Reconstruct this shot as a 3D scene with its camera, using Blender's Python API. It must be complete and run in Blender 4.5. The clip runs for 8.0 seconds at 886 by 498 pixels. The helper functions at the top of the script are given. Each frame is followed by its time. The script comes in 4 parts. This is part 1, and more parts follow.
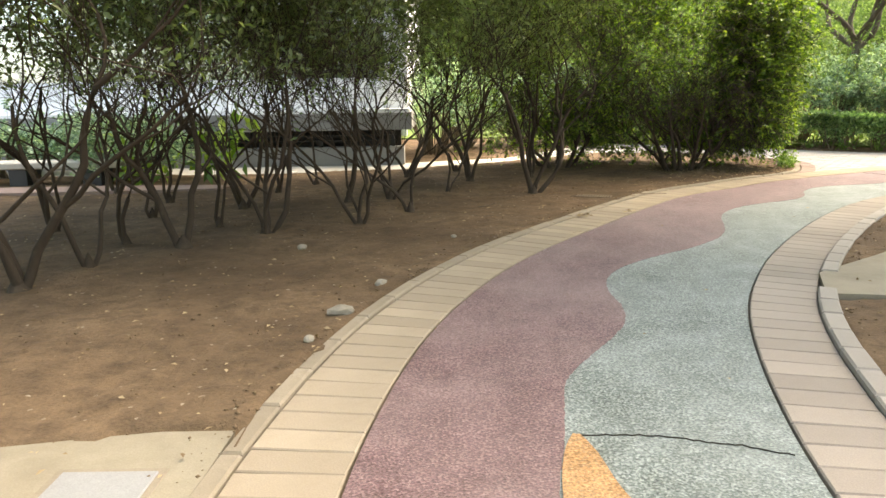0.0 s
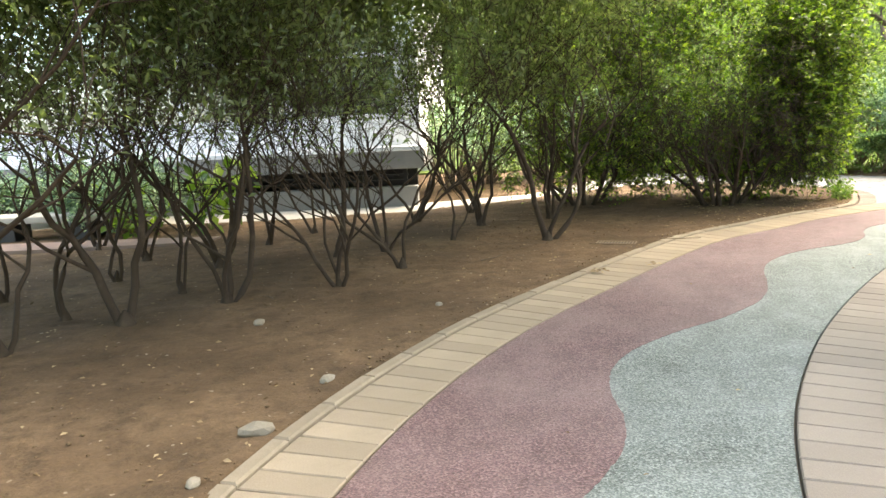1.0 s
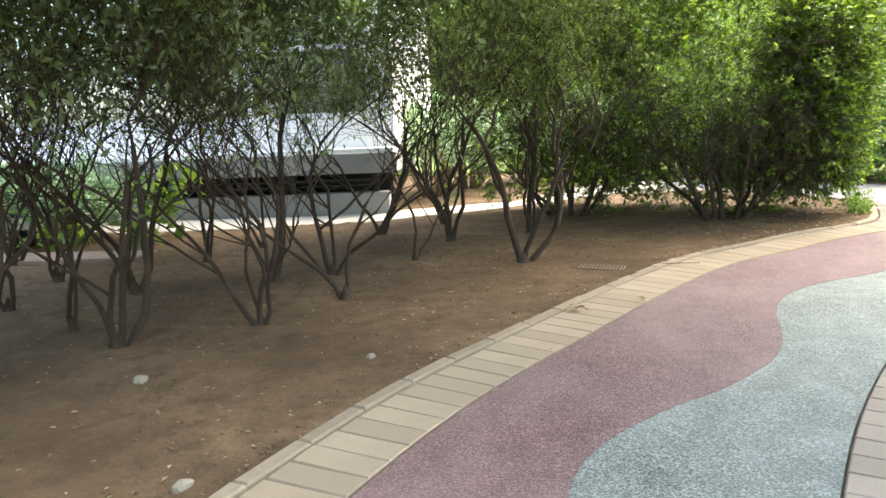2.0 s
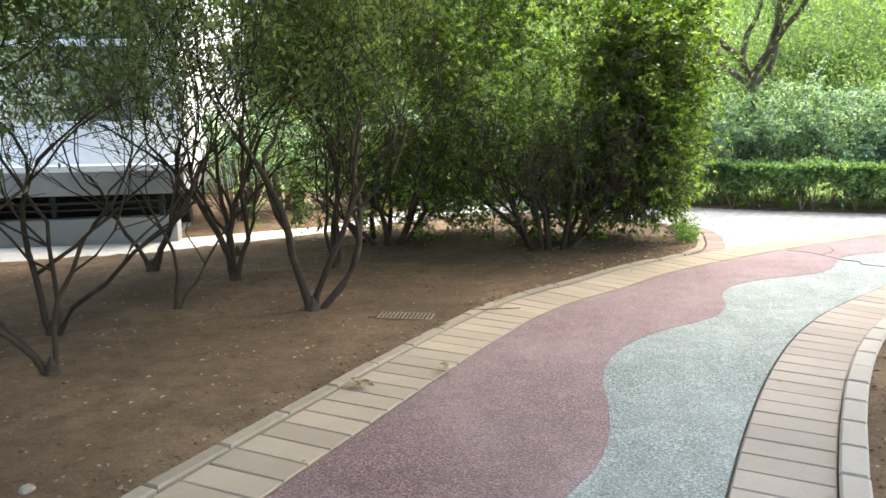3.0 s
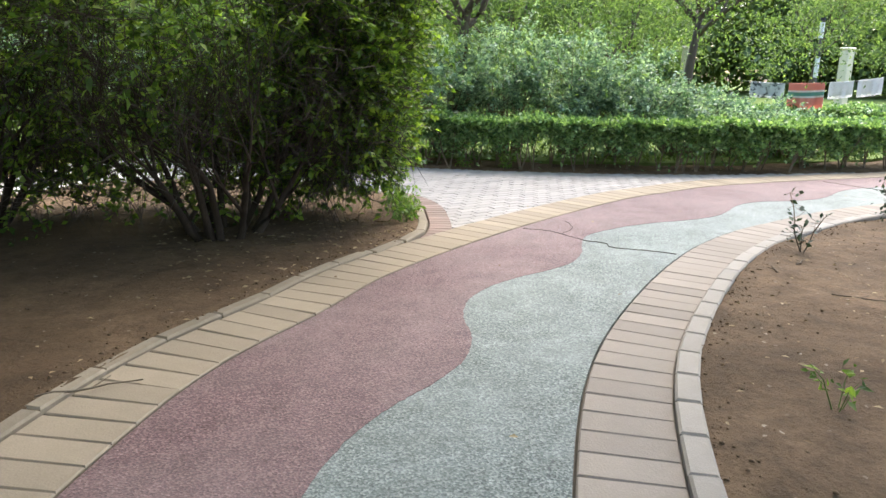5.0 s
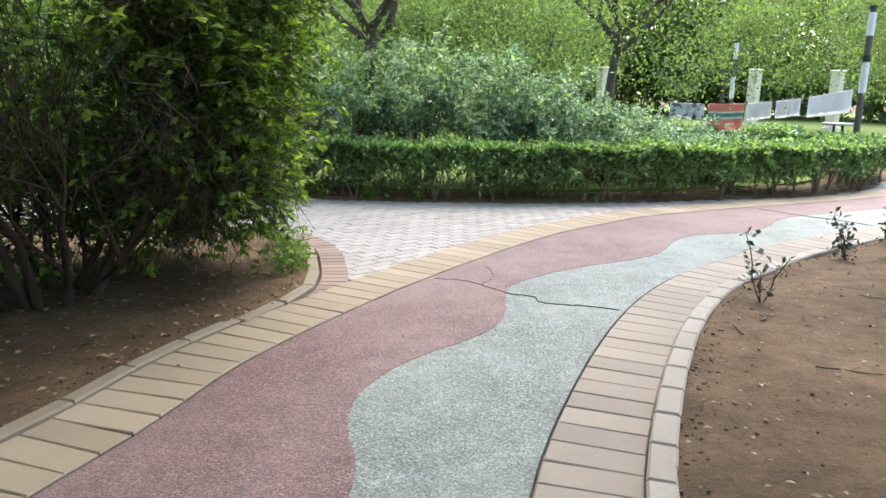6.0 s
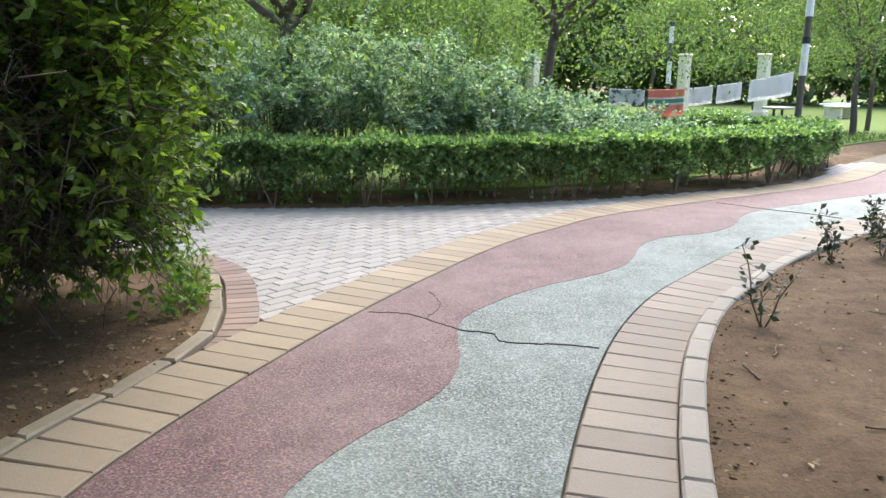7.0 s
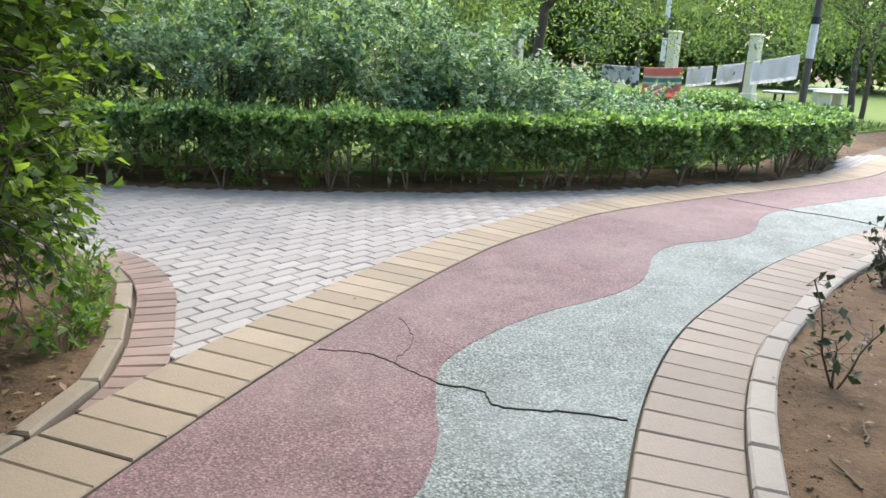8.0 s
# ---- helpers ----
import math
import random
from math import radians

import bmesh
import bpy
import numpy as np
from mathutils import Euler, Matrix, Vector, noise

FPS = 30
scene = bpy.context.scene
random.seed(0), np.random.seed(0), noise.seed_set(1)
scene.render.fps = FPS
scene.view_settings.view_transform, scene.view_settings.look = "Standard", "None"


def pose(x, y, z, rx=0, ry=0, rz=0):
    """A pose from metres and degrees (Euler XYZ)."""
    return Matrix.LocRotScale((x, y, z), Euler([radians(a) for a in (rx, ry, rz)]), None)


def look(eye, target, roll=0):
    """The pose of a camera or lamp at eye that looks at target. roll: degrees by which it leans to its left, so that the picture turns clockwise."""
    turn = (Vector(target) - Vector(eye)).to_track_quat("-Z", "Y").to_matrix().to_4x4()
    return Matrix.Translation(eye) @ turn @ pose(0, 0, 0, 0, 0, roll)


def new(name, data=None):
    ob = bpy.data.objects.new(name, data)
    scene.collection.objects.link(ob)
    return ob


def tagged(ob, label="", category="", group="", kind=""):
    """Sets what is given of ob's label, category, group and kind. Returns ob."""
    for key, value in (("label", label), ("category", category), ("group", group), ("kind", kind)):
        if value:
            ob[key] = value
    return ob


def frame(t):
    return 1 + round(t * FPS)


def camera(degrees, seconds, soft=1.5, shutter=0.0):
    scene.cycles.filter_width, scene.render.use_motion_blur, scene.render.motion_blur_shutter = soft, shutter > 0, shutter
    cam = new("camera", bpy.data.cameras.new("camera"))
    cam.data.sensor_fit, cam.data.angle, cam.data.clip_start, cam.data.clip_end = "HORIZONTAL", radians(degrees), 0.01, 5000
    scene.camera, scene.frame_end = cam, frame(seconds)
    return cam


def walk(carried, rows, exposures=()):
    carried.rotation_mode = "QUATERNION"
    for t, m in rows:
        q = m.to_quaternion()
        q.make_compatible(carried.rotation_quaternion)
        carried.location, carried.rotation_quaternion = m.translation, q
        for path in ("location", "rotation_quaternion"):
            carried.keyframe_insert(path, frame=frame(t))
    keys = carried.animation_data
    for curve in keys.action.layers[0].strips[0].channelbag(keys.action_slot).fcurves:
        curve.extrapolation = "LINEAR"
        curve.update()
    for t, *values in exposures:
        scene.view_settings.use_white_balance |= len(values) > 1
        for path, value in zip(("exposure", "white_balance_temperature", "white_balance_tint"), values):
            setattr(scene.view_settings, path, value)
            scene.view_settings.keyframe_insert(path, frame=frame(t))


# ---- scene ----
cam = camera(62.0, 8.0)
PATH = [
    (0, (0.046, 0.428, 1.313), (0.033, 2.383, 0.889), -1.0),
    (0.5, (0.314, 0.955, 1.382), (0.299, 2.925, 1.039), -0.7),
    (1, (0.538, 1.486, 1.409), (0.398, 3.451, 1.06), -3.0),
    (1.2, (0.608, 1.743, 1.372), (0.435, 3.71, 1.052), -2.7),
    (2.5, (1.103, 3.28, 1.488), (1.065, 5.242, 1.105), -1.6),
    (3, (1.391, 3.959, 1.433), (1.657, 5.913, 1.097), -1.0),
    (3.5, (1.576, 4.479, 1.402), (2.091, 6.377, 1.038), -0.1),
    (4, (1.800, 5.071, 1.397), (2.513, 6.898, 1.003), 0.9),
    (4.5, (2.013, 5.625, 1.376), (2.909, 7.359, 0.940), 1.8),
    (5.8, (2.948, 6.831, 1.383), (4.038, 8.433, 0.888), 1.2),
    (6, (3.09, 7.02, 1.361), (4.251, 8.593, 0.94), 1.5),
    (6.5, (3.418, 7.48, 1.37), (4.666, 8.99, 0.968), 1.5),
    (7, (3.706, 7.853, 1.351), (5.002, 9.309, 0.908), 0.5),
    (7.5, (4.069, 8.28, 1.35), (5.39, 9.702, 0.866), 1.0),
    (8, (4.422, 8.685, 1.336), (5.76, 10.078, 0.817), 2.9),
]
walk(cam, [(t, look(eye, target, roll)) for t, eye, target, roll in PATH],
     [(0.0, 2.9, 8000, 9), (1.0, 3.2, 7700, 9), (2.5, 3.25, 6700, 9), (3.5, 2.6, 6500, 10), (4.5, 2.4, 6400, 10), (6.0, 2.3, 6300, 10), (8.0, 2.1, 6200, 10)])

# ---- light ----
SUN_ELEV, SUN_AZ = radians(53), radians(62)   # azimuth counted from +y towards +x
world = bpy.data.worlds.new("world")
scene.world = world
world.use_nodes = True
wn = world.node_tree.nodes
sky = wn.new("ShaderNodeTexSky")
sky.sky_type, sky.sun_disc = "NISHITA", False
sky.sun_elevation, sky.sun_rotation = SUN_ELEV, SUN_AZ
sky.air_density, sky.dust_density, sky.ozone_density = 1.0, 3.0, 0.8
wn["Background"].inputs[1].default_value = 0.15
world.node_tree.links.new(sky.outputs[0], wn["Background"].inputs[0])
sun = new("sun", bpy.data.lights.new("sun", "SUN"))
sun.data.energy, sun.data.angle, sun.data.color = 1.5, radians(55), (1.0, 0.97, 0.91)
sun_from = Vector((math.sin(SUN_AZ) * math.cos(SUN_ELEV), math.cos(SUN_AZ) * math.cos(SUN_ELEV), math.sin(SUN_ELEV)))
sun.matrix_world = look(sun_from * 40, (0, 0, 0))


# ---- materials ----
class Nodes:
    """A small wrapper to write node trees shortly."""

    def __init__(self, name):
        self.m = bpy.data.materials.new(name)
        self.m.use_nodes = True
        self.t = self.m.node_tree
        self.b = self.t.nodes["Principled BSDF"]
        self.out = self.t.nodes["Material Output"]
        self.pos = self.t.nodes.new("ShaderNodeTexCoord").outputs["Object"]

    def add(self, kind):
        return self.t.nodes.new("ShaderNode" + kind)

    def link(self, a, b):
        self.t.links.new(a, b)
        return self

    def noise(self, scale, detail=4.0, rough=0.55, stretch=None):
        n = self.add("TexNoise")
        n.inputs["Scale"].default_value, n.inputs["Detail"].default_value, n.inputs["Roughness"].default_value = scale, detail, rough
        if stretch:
            mp = self.add("Mapping")
            mp.inputs["Scale"].default_value = stretch
            self.link(self.pos, mp.inputs[0]).link(mp.outputs[0], n.inputs["Vector"])
        else:
            self.link(self.pos, n.inputs["Vector"])
        return n.outputs["Fac"]

    def cells(self, scale):
        n = self.add("TexVoronoi")
        n.inputs["Scale"].default_value = scale
        self.link(self.pos, n.inputs["Vector"])
        return n

    def ramp(self, fac, stops):
        r = self.add("ValToRGB")
        e = r.color_ramp.elements
        while len(e) < len(stops):
            e.new(0.5)
        for el, (p, c) in zip(e, stops):
            el.position, el.color = p, (*c, 1) if len(c) == 3 else c
        self.link(fac, r.inputs[0])
        return r.outputs[0]

    def mix(self, fac, a, b, mode="MIX"):
        n = self.add("Mix")
        n.data_type, n.blend_type = "RGBA", mode
        for sock, v in ((n.inputs[0], fac), (n.inputs[6], a), (n.inputs[7], b)):
            if isinstance(v, (int, float)):
                sock.default_value = v
            elif isinstance(v, tuple):
                sock.default_value = (*v, 1)
            else:
                self.link(v, sock)
        return n.outputs[2]

    def grey(self, fac, lo, hi):
        return self.ramp(fac, [(0.0, (lo, lo, lo)), (1.0, (hi, hi, hi))])

    def bump(self, height, strength, distance):
        n = self.add("Bump")
        n.inputs["Strength"].default_value, n.inputs["Distance"].default_value = strength, distance
        last = self.b.inputs["Normal"].links
        if last:
            self.link(last[0].from_socket, n.inputs["Normal"])
        self.link(height, n.inputs["Height"]).link(n.outputs[0], self.b.inputs["Normal"])
        return self

    def done(self, colour=None, rough=0.8, spec=0.3, metal=0.0):
        if colour is not None:
            if isinstance(colour, tuple):
                self.b.inputs["Base Color"].default_value = (*colour, 1)
            else:
                self.link(colour, self.b.inputs["Base Color"])
        if isinstance(rough, float):
            self.b.inputs["Roughness"].default_value = rough
        else:
            self.link(rough, self.b.inputs["Roughness"])
        self.b.inputs["Specular IOR Level"].default_value = spec
        self.b.inputs["Metallic"].default_value = metal
        return self.m


def rubber(name, dark, mid, light, wear):
    """Poured rubber granules: 4 mm crumbs of three tones, worn and dusty in broad patches."""
    k = Nodes(name)
    v = k.cells(115)
    crumb = k.ramp(v.outputs["Color"], [(0.0, dark), (0.45, mid), (1.0, light)])
    pits = k.ramp(k.noise(85, 3), [(0.36, (0.42, 0.42, 0.42)), (0.56, (1, 1, 1))])
    base = k.mix(1.0, crumb, pits, "MULTIPLY")
    dust = k.ramp(k.noise(1.1, 6, 0.6), [(0.36, (0, 0, 0)), (0.75, (0.5, 0.5, 0.5))])
    base = k.mix(dust, base, wear)
    stain = k.ramp(k.noise(4.5, 5, 0.7), [(0.30, (0.72, 0.72, 0.70)), (0.6, (1, 1, 1))])
    base = k.mix(1.0, base, stain, "MULTIPLY")
    k.bump(k.noise(120, 2), 0.7, 0.004).bump(v.outputs["Distance"], 0.5, 0.003)
    k.b.inputs["Sheen Weight"].default_value = 0.10      # fine dust that pales the surface where it is seen flat
    k.b.inputs["Sheen Roughness"].default_value = 0.32
    return k.done(base, k.grey(k.noise(30), 0.6, 0.9), 0.28)


def stone(name, a, b, dirt, scale=1.0, spread=0.18, rough=0.85):
    """Cement or clay pavers: each piece a little lighter or darker, fine sand grain, broad stains."""
    k = Nodes(name)
    base = k.mix(k.noise(7 * scale, 6, 0.6), a, b)
    info = k.add("ObjectInfo")
    geo = k.add("NewGeometry")
    ran = k.add("Math")
    ran.operation = "ADD"
    k.link(info.outputs["Random"], ran.inputs[0]).link(geo.outputs["Random Per Island"], ran.inputs[1])
    one = k.add("Math")
    one.operation = "FRACT"
    k.link(ran.outputs[0], one.inputs[0])
    base = k.mix(1.0, base, k.grey(one.outputs[0], 1 - spread, 1 + spread * 0.5), "MULTIPLY")
    grain = k.grey(k.noise(160, 3), 0.75, 1.2)
    base = k.mix(1.0, base, grain, "MULTIPLY")
    base = k.mix(k.ramp(k.noise(2.3 * scale, 7, 0.7), [(0.42, (0, 0, 0)), (0.72, (0.65, 0.65, 0.65))]), base, dirt)
    k.bump(k.noise(90, 4), 0.35, 0.004).bump(k.noise(9, 3), 0.3, 0.006)
    return k.done(base, rough, 0.3)


def leafy(name, dark, mid, light, through_=0.35, rough=0.45):
    """Leaves: a tone for each leaf, a broad drift of tone, and light let through."""
    k = Nodes(name)
    geo = k.add("NewGeometry")
    tone = k.ramp(geo.outputs["Random Per Island"], [(0.0, dark), (0.5, mid), (1.0, light)])
    tone = k.mix(1.0, tone, k.grey(k.noise(1.3, 3), 0.6, 1.35), "MULTIPLY")
    k.done(tone, rough, 0.4)
    tr = k.add("BsdfTranslucent")
    warm = k.mix(1.0, tone, (1.25, 1.35, 0.55), "MULTIPLY")
    k.link(warm, tr.inputs[0])
    mx = k.add("MixShader")
    mx.inputs[0].default_value = through_
    k.link(k.b.outputs[0], mx.inputs[1]).link(tr.outputs[0], mx.inputs[2]).link(mx.outputs[0], k.out.inputs[0])
    return k.m


def bark(name, a, b):
    k = Nodes(name)
    base = k.mix(k.noise(14, 5, 0.65, (1, 1, 0.25)), a, b)
    base = k.mix(k.ramp(k.noise(5, 4), [(0.55, (0, 0, 0)), (0.75, (0.5, 0.5, 0.5))]), base, tuple(c * 1.9 for c in b))
    k.bump(k.noise(40, 5, 0.7, (1, 1, 0.2)), 0.8, 0.012)
    return k.done(base, 0.9, 0.2)


def soil(name, a, b, c):
    k = Nodes(name)
    base = k.mix(k.ramp(k.noise(0.8, 6, 0.6), [(0.35, (0, 0, 0)), (0.68, (1, 1, 1))]), a, b)
    base = k.mix(k.ramp(k.noise(5.5, 7, 0.7), [(0.45, (0, 0, 0)), (0.70, (0.8, 0.8, 0.8))]), base, c)
    base = k.mix(1.0, base, k.grey(k.noise(45, 5, 0.7), 0.55, 1.4), "MULTIPLY")
    crumbs = k.cells(60)
    base = k.mix(k.ramp(crumbs.outputs["Color"], [(0.93, (0, 0, 0)), (0.97, (0.6, 0.6, 0.6))]), base, (0.42, 0.36, 0.28))
    k.bump(k.noise(14, 6, 0.7), 0.7, 0.03).bump(k.noise(75, 4, 0.7), 0.6, 0.008)
    return k.done(base, 0.95, 0.15)


def plain(name, a, b, scale=6.0, rough=0.6, spec=0.4, metal=0.0, relief=0.004):
    k = Nodes(name)
    base = k.mix(k.noise(scale, 5, 0.6), a, b)
    base = k.mix(1.0, base, k.grey(k.noise(scale * 12, 4), 0.82, 1.1), "MULTIPLY")
    k.bump(k.noise(scale * 6, 4), 0.3, relief)
    return k.done(base, rough, spec, metal)


M_RED = rubber("red_rubber", (0.085, 0.042, 0.046), (0.158, 0.088, 0.088), (0.29, 0.19, 0.182), (0.26, 0.19, 0.178))
M_GREEN = rubber("green_rubber", (0.055, 0.071, 0.068), (0.168, 0.193, 0.177), (0.35, 0.38, 0.345), (0.29, 0.315, 0.30))
M_ORANGE = rubber("orange_rubber", (0.30, 0.14, 0.045), (0.43, 0.225, 0.085), (0.52, 0.31, 0.15), (0.45, 0.32, 0.2))
M_CRACK = plain("crack_dirt", (0.03, 0.026, 0.022), (0.06, 0.05, 0.04), 20, 0.95, 0.1)
M_YELLOW = stone("yellow_paver", (0.275, 0.218, 0.155), (0.335, 0.272, 0.20), (0.215, 0.17, 0.118))
M_PINK = stone("buff_paver", (0.245, 0.202, 0.165), (0.30, 0.252, 0.208), (0.215, 0.18, 0.148))
M_KERB = stone("kerb_stone", (0.27, 0.235, 0.20), (0.345, 0.308, 0.265), (0.19, 0.165, 0.135))
M_KERB_OLD = stone("old_kerb_stone", (0.225, 0.182, 0.13), (0.30, 0.25, 0.185), (0.14, 0.11, 0.078))
M_BROWN = stone("brown_brick", (0.23, 0.155, 0.13), (0.31, 0.225, 0.185), (0.17, 0.135, 0.115), 1, 0.3)
M_PLAZA = stone("plaza_brick", (0.29, 0.265, 0.245), (0.37, 0.342, 0.318), (0.24, 0.22, 0.203), 0.5, 0.16)
M_SLAB = stone("concrete_slab", (0.42, 0.39, 0.34), (0.54, 0.51, 0.45), (0.3, 0.27, 0.22), 0.5, 0.05)
M_SLAB_OLD = stone("sandy_slab", (0.22, 0.185, 0.13), (0.29, 0.25, 0.182), (0.155, 0.12, 0.08), 0.8, 0.05)
M_BASE = plain("joint_sand", (0.13, 0.11, 0.085), (0.20, 0.17, 0.135), 12, 0.95, 0.1)
M_FILL = plain("pale_sand", (0.12, 0.105, 0.095), (0.20, 0.18, 0.16), 9, 0.95, 0.1)
M_SOIL = soil("bare_soil", (0.088, 0.058, 0.034), (0.185, 0.122, 0.072), (0.062, 0.042, 0.026))
M_CLOD = plain("earth_clod", (0.11, 0.074, 0.045), (0.20, 0.135, 0.082), 5, 0.95, 0.1, 0, 0.001)
M_LAWN = plain("lawn_earth", (0.09, 0.14, 0.035), (0.16, 0.20, 0.06), 3, 0.95, 0.1, 0, 0.02)
M_BARK = bark("dark_bark", (0.032, 0.023, 0.016), (0.068, 0.049, 0.034))
M_BARK2 = bark("grey_bark", (0.06, 0.048, 0.038), (0.12, 0.098, 0.075))
M_TWIG = bark("twig_bark", (0.10, 0.075, 0.052), (0.20, 0.155, 0.11))
M_LEAF = leafy("grove_leaf", (0.09, 0.125, 0.062), (0.15, 0.195, 0.10), (0.23, 0.27, 0.155), 0.6)
M_BUSH = leafy("bush_leaf", (0.035, 0.072, 0.016), (0.11, 0.19, 0.036), (0.31, 0.42, 0.075), 0.5)
M_HEDGE = leafy("hedge_leaf", (0.05, 0.105, 0.042), (0.16, 0.265, 0.115), (0.38, 0.50, 0.25), 0.42, 0.30)
M_SHRUB = leafy("shrub_leaf", (0.055, 0.11, 0.085), (0.20, 0.305, 0.25), (0.52, 0.63, 0.53), 0.45, 0.38)
M_WOOD = leafy("park_tree_leaf", (0.075, 0.12, 0.045), (0.13, 0.19, 0.075), (0.24, 0.30, 0.14), 0.55)
M_CROWN = leafy("tree_crown_leaf", (0.06, 0.105, 0.038), (0.12, 0.18, 0.07), (0.21, 0.28, 0.12), 0.55)
M_WEED = leafy("weed_leaf", (0.075, 0.15, 0.02), (0.13, 0.23, 0.04), (0.23, 0.33, 0.08), 0.45)
M_GRASS = leafy("grass_blade", (0.06, 0.11, 0.02), (0.12, 0.19, 0.04), (0.22, 0.28, 0.08), 0.35)
M_ROSE = leafy("rose_leaf", (0.014, 0.026, 0.014), (0.025, 0.045, 0.022), (0.05, 0.075, 0.035), 0.2)
M_DRY = leafy("dry_leaf", (0.10, 0.06, 0.03), (0.19, 0.125, 0.068), (0.38, 0.29, 0.18), 0.15, 0.8)
M_CONC = stone("grey_concrete", (0.22, 0.215, 0.21), (0.30, 0.295, 0.285), (0.14, 0.135, 0.13), 0.3, 0.04)
M_WHITE = plain("white_cladding", (0.70, 0.71, 0.72), (0.80, 0.80, 0.79), 1.5, 0.5)
# also colours the recess wall, where near-black stands for shade
M_DARK = plain("dark_metal_and_recess_shade", (0.016, 0.016, 0.018), (0.03, 0.03, 0.032), 8, 0.5, 0.4)
M_POLE = plain("pole_paint", (0.07, 0.062, 0.05), (0.11, 0.10, 0.085), 8, 0.6)
M_CREAM = plain("cream_render", (0.66, 0.58, 0.42), (0.75, 0.68, 0.53), 2, 0.8)
def cloth(name, colour_of):
    """Thin woven cotton that lets half of the light through."""
    k = Nodes(name)
    col = colour_of(k)
    k.bump(k.noise(300, 2), 0.2, 0.001).done(col, 0.9, 0.2)
    tr = k.add("BsdfTranslucent")
    mx = k.add("MixShader")
    mx.inputs[0].default_value = 0.5
    k.link(col, tr.inputs[0]).link(k.b.outputs[0], mx.inputs[1]).link(tr.outputs[0], mx.inputs[2]).link(mx.outputs[0], k.out.inputs[0])
    return k.m


M_SHEET = cloth("white_cotton", lambda k: k.mix(k.noise(4), (0.78, 0.78, 0.80), (0.86, 0.86, 0.86)))
M_PRINT = cloth("sprigged_cotton", lambda k: k.mix(k.ramp(k.cells(26).outputs["Distance"], [(0.10, (0.8, 0.8, 0.8)), (0.22, (0, 0, 0))]), (0.82, 0.81, 0.82), (0.45, 0.33, 0.36)))
M_PRINT2 = cloth("grey_print_cotton", lambda k: k.ramp(k.noise(9, 3, 0.6), [(0.44, (0.12, 0.13, 0.14)), (0.52, (0.74, 0.75, 0.76))]))
M_REDCLOTH = cloth("red_cotton", lambda k: k.mix(k.noise(4), (0.74, 0.33, 0.28), (0.80, 0.42, 0.36)))
M_TEAL = cloth("teal_cotton", lambda k: k.mix(k.noise(4), (0.16, 0.36, 0.30), (0.24, 0.46, 0.40)))
M_BIN = plain("grey_bin_steel", (0.30, 0.31, 0.31), (0.40, 0.41, 0.41), 5, 0.45, 0.5, 0.4)
M_PIT = plain("pit_shade_black", (0.008, 0.007, 0.006), (0.014, 0.012, 0.01), 8, 0.9, 0.1)
M_RUST = plain("rusty_iron", (0.13, 0.095, 0.06), (0.19, 0.14, 0.09), 14, 0.8, 0.3)
M_STONE = stone("field_stone", (0.20, 0.175, 0.135), (0.30, 0.265, 0.21), (0.2, 0.16, 0.11), 3)
k = Nodes("window_glass")
M_GLASS = k.done(k.mix(k.noise(0.7, 2), (0.62, 0.68, 0.72), (0.74, 0.79, 0.82)), 0.10, 0.9, 0.85)


# ---- shape helpers ----
def part(name, bm, material, parent=None, label=""):
    """Links a bmesh as one mesh object, under its thing."""
    me = bpy.data.meshes.new(name)
    bm.to_mesh(me)
    bm.free()
    me.materials.append(material)
    ob = new(name, me)
    ob.parent = parent
    if label:
        ob["label"] = label
    return ob


def raw(name, verts, faces, material, parent=None, smooth=False):
    """Links plain vertex and face arrays (triangles or quads) as one mesh object."""
    me = bpy.data.meshes.new(name)
    v, f = np.asarray(verts, dtype=np.float32), np.asarray(faces, dtype=np.int32)
    me.vertices.add(len(v))
    me.vertices.foreach_set("co", v.ravel())
    me.loops.add(f.size)
    me.loops.foreach_set("vertex_index", f.ravel())
    me.polygons.add(len(f))
    me.polygons.foreach_set("loop_start", np.arange(0, f.size, f.shape[1], dtype=np.int32))
    if smooth:
        me.polygons.foreach_set("use_smooth", np.ones(len(f), dtype=bool))
    me.update(calc_edges=True)
    me.materials.append(material)
    ob = new(name, me)
    ob.parent = parent
    return ob


def thing(name, place, label, category, group="", kind=""):
    ob = new(name)
    ob.location = place
    ob.empty_display_size = 0.1
    return tagged(ob, label, category, group, kind)


def box(bm, x0, x1, y0, y1, z0, z1, bevel=0.0):
    r = bmesh.ops.create_cube(bm, size=1.0)
    bmesh.ops.scale(bm, vec=(x1 - x0, y1 - y0, z1 - z0), verts=r["verts"])
    bmesh.ops.translate(bm, vec=((x0 + x1) / 2, (y0 + y1) / 2, (z0 + z1) / 2), verts=r["verts"])
    if bevel:
        es = list({e for v in r["verts"] for e in v.link_edges})
        bmesh.ops.bevel(bm, geom=es, offset=bevel, segments=1, affect="EDGES")
    return bm


def boxed(*a, **kw):
    return box(bmesh.new(), *a, **kw)


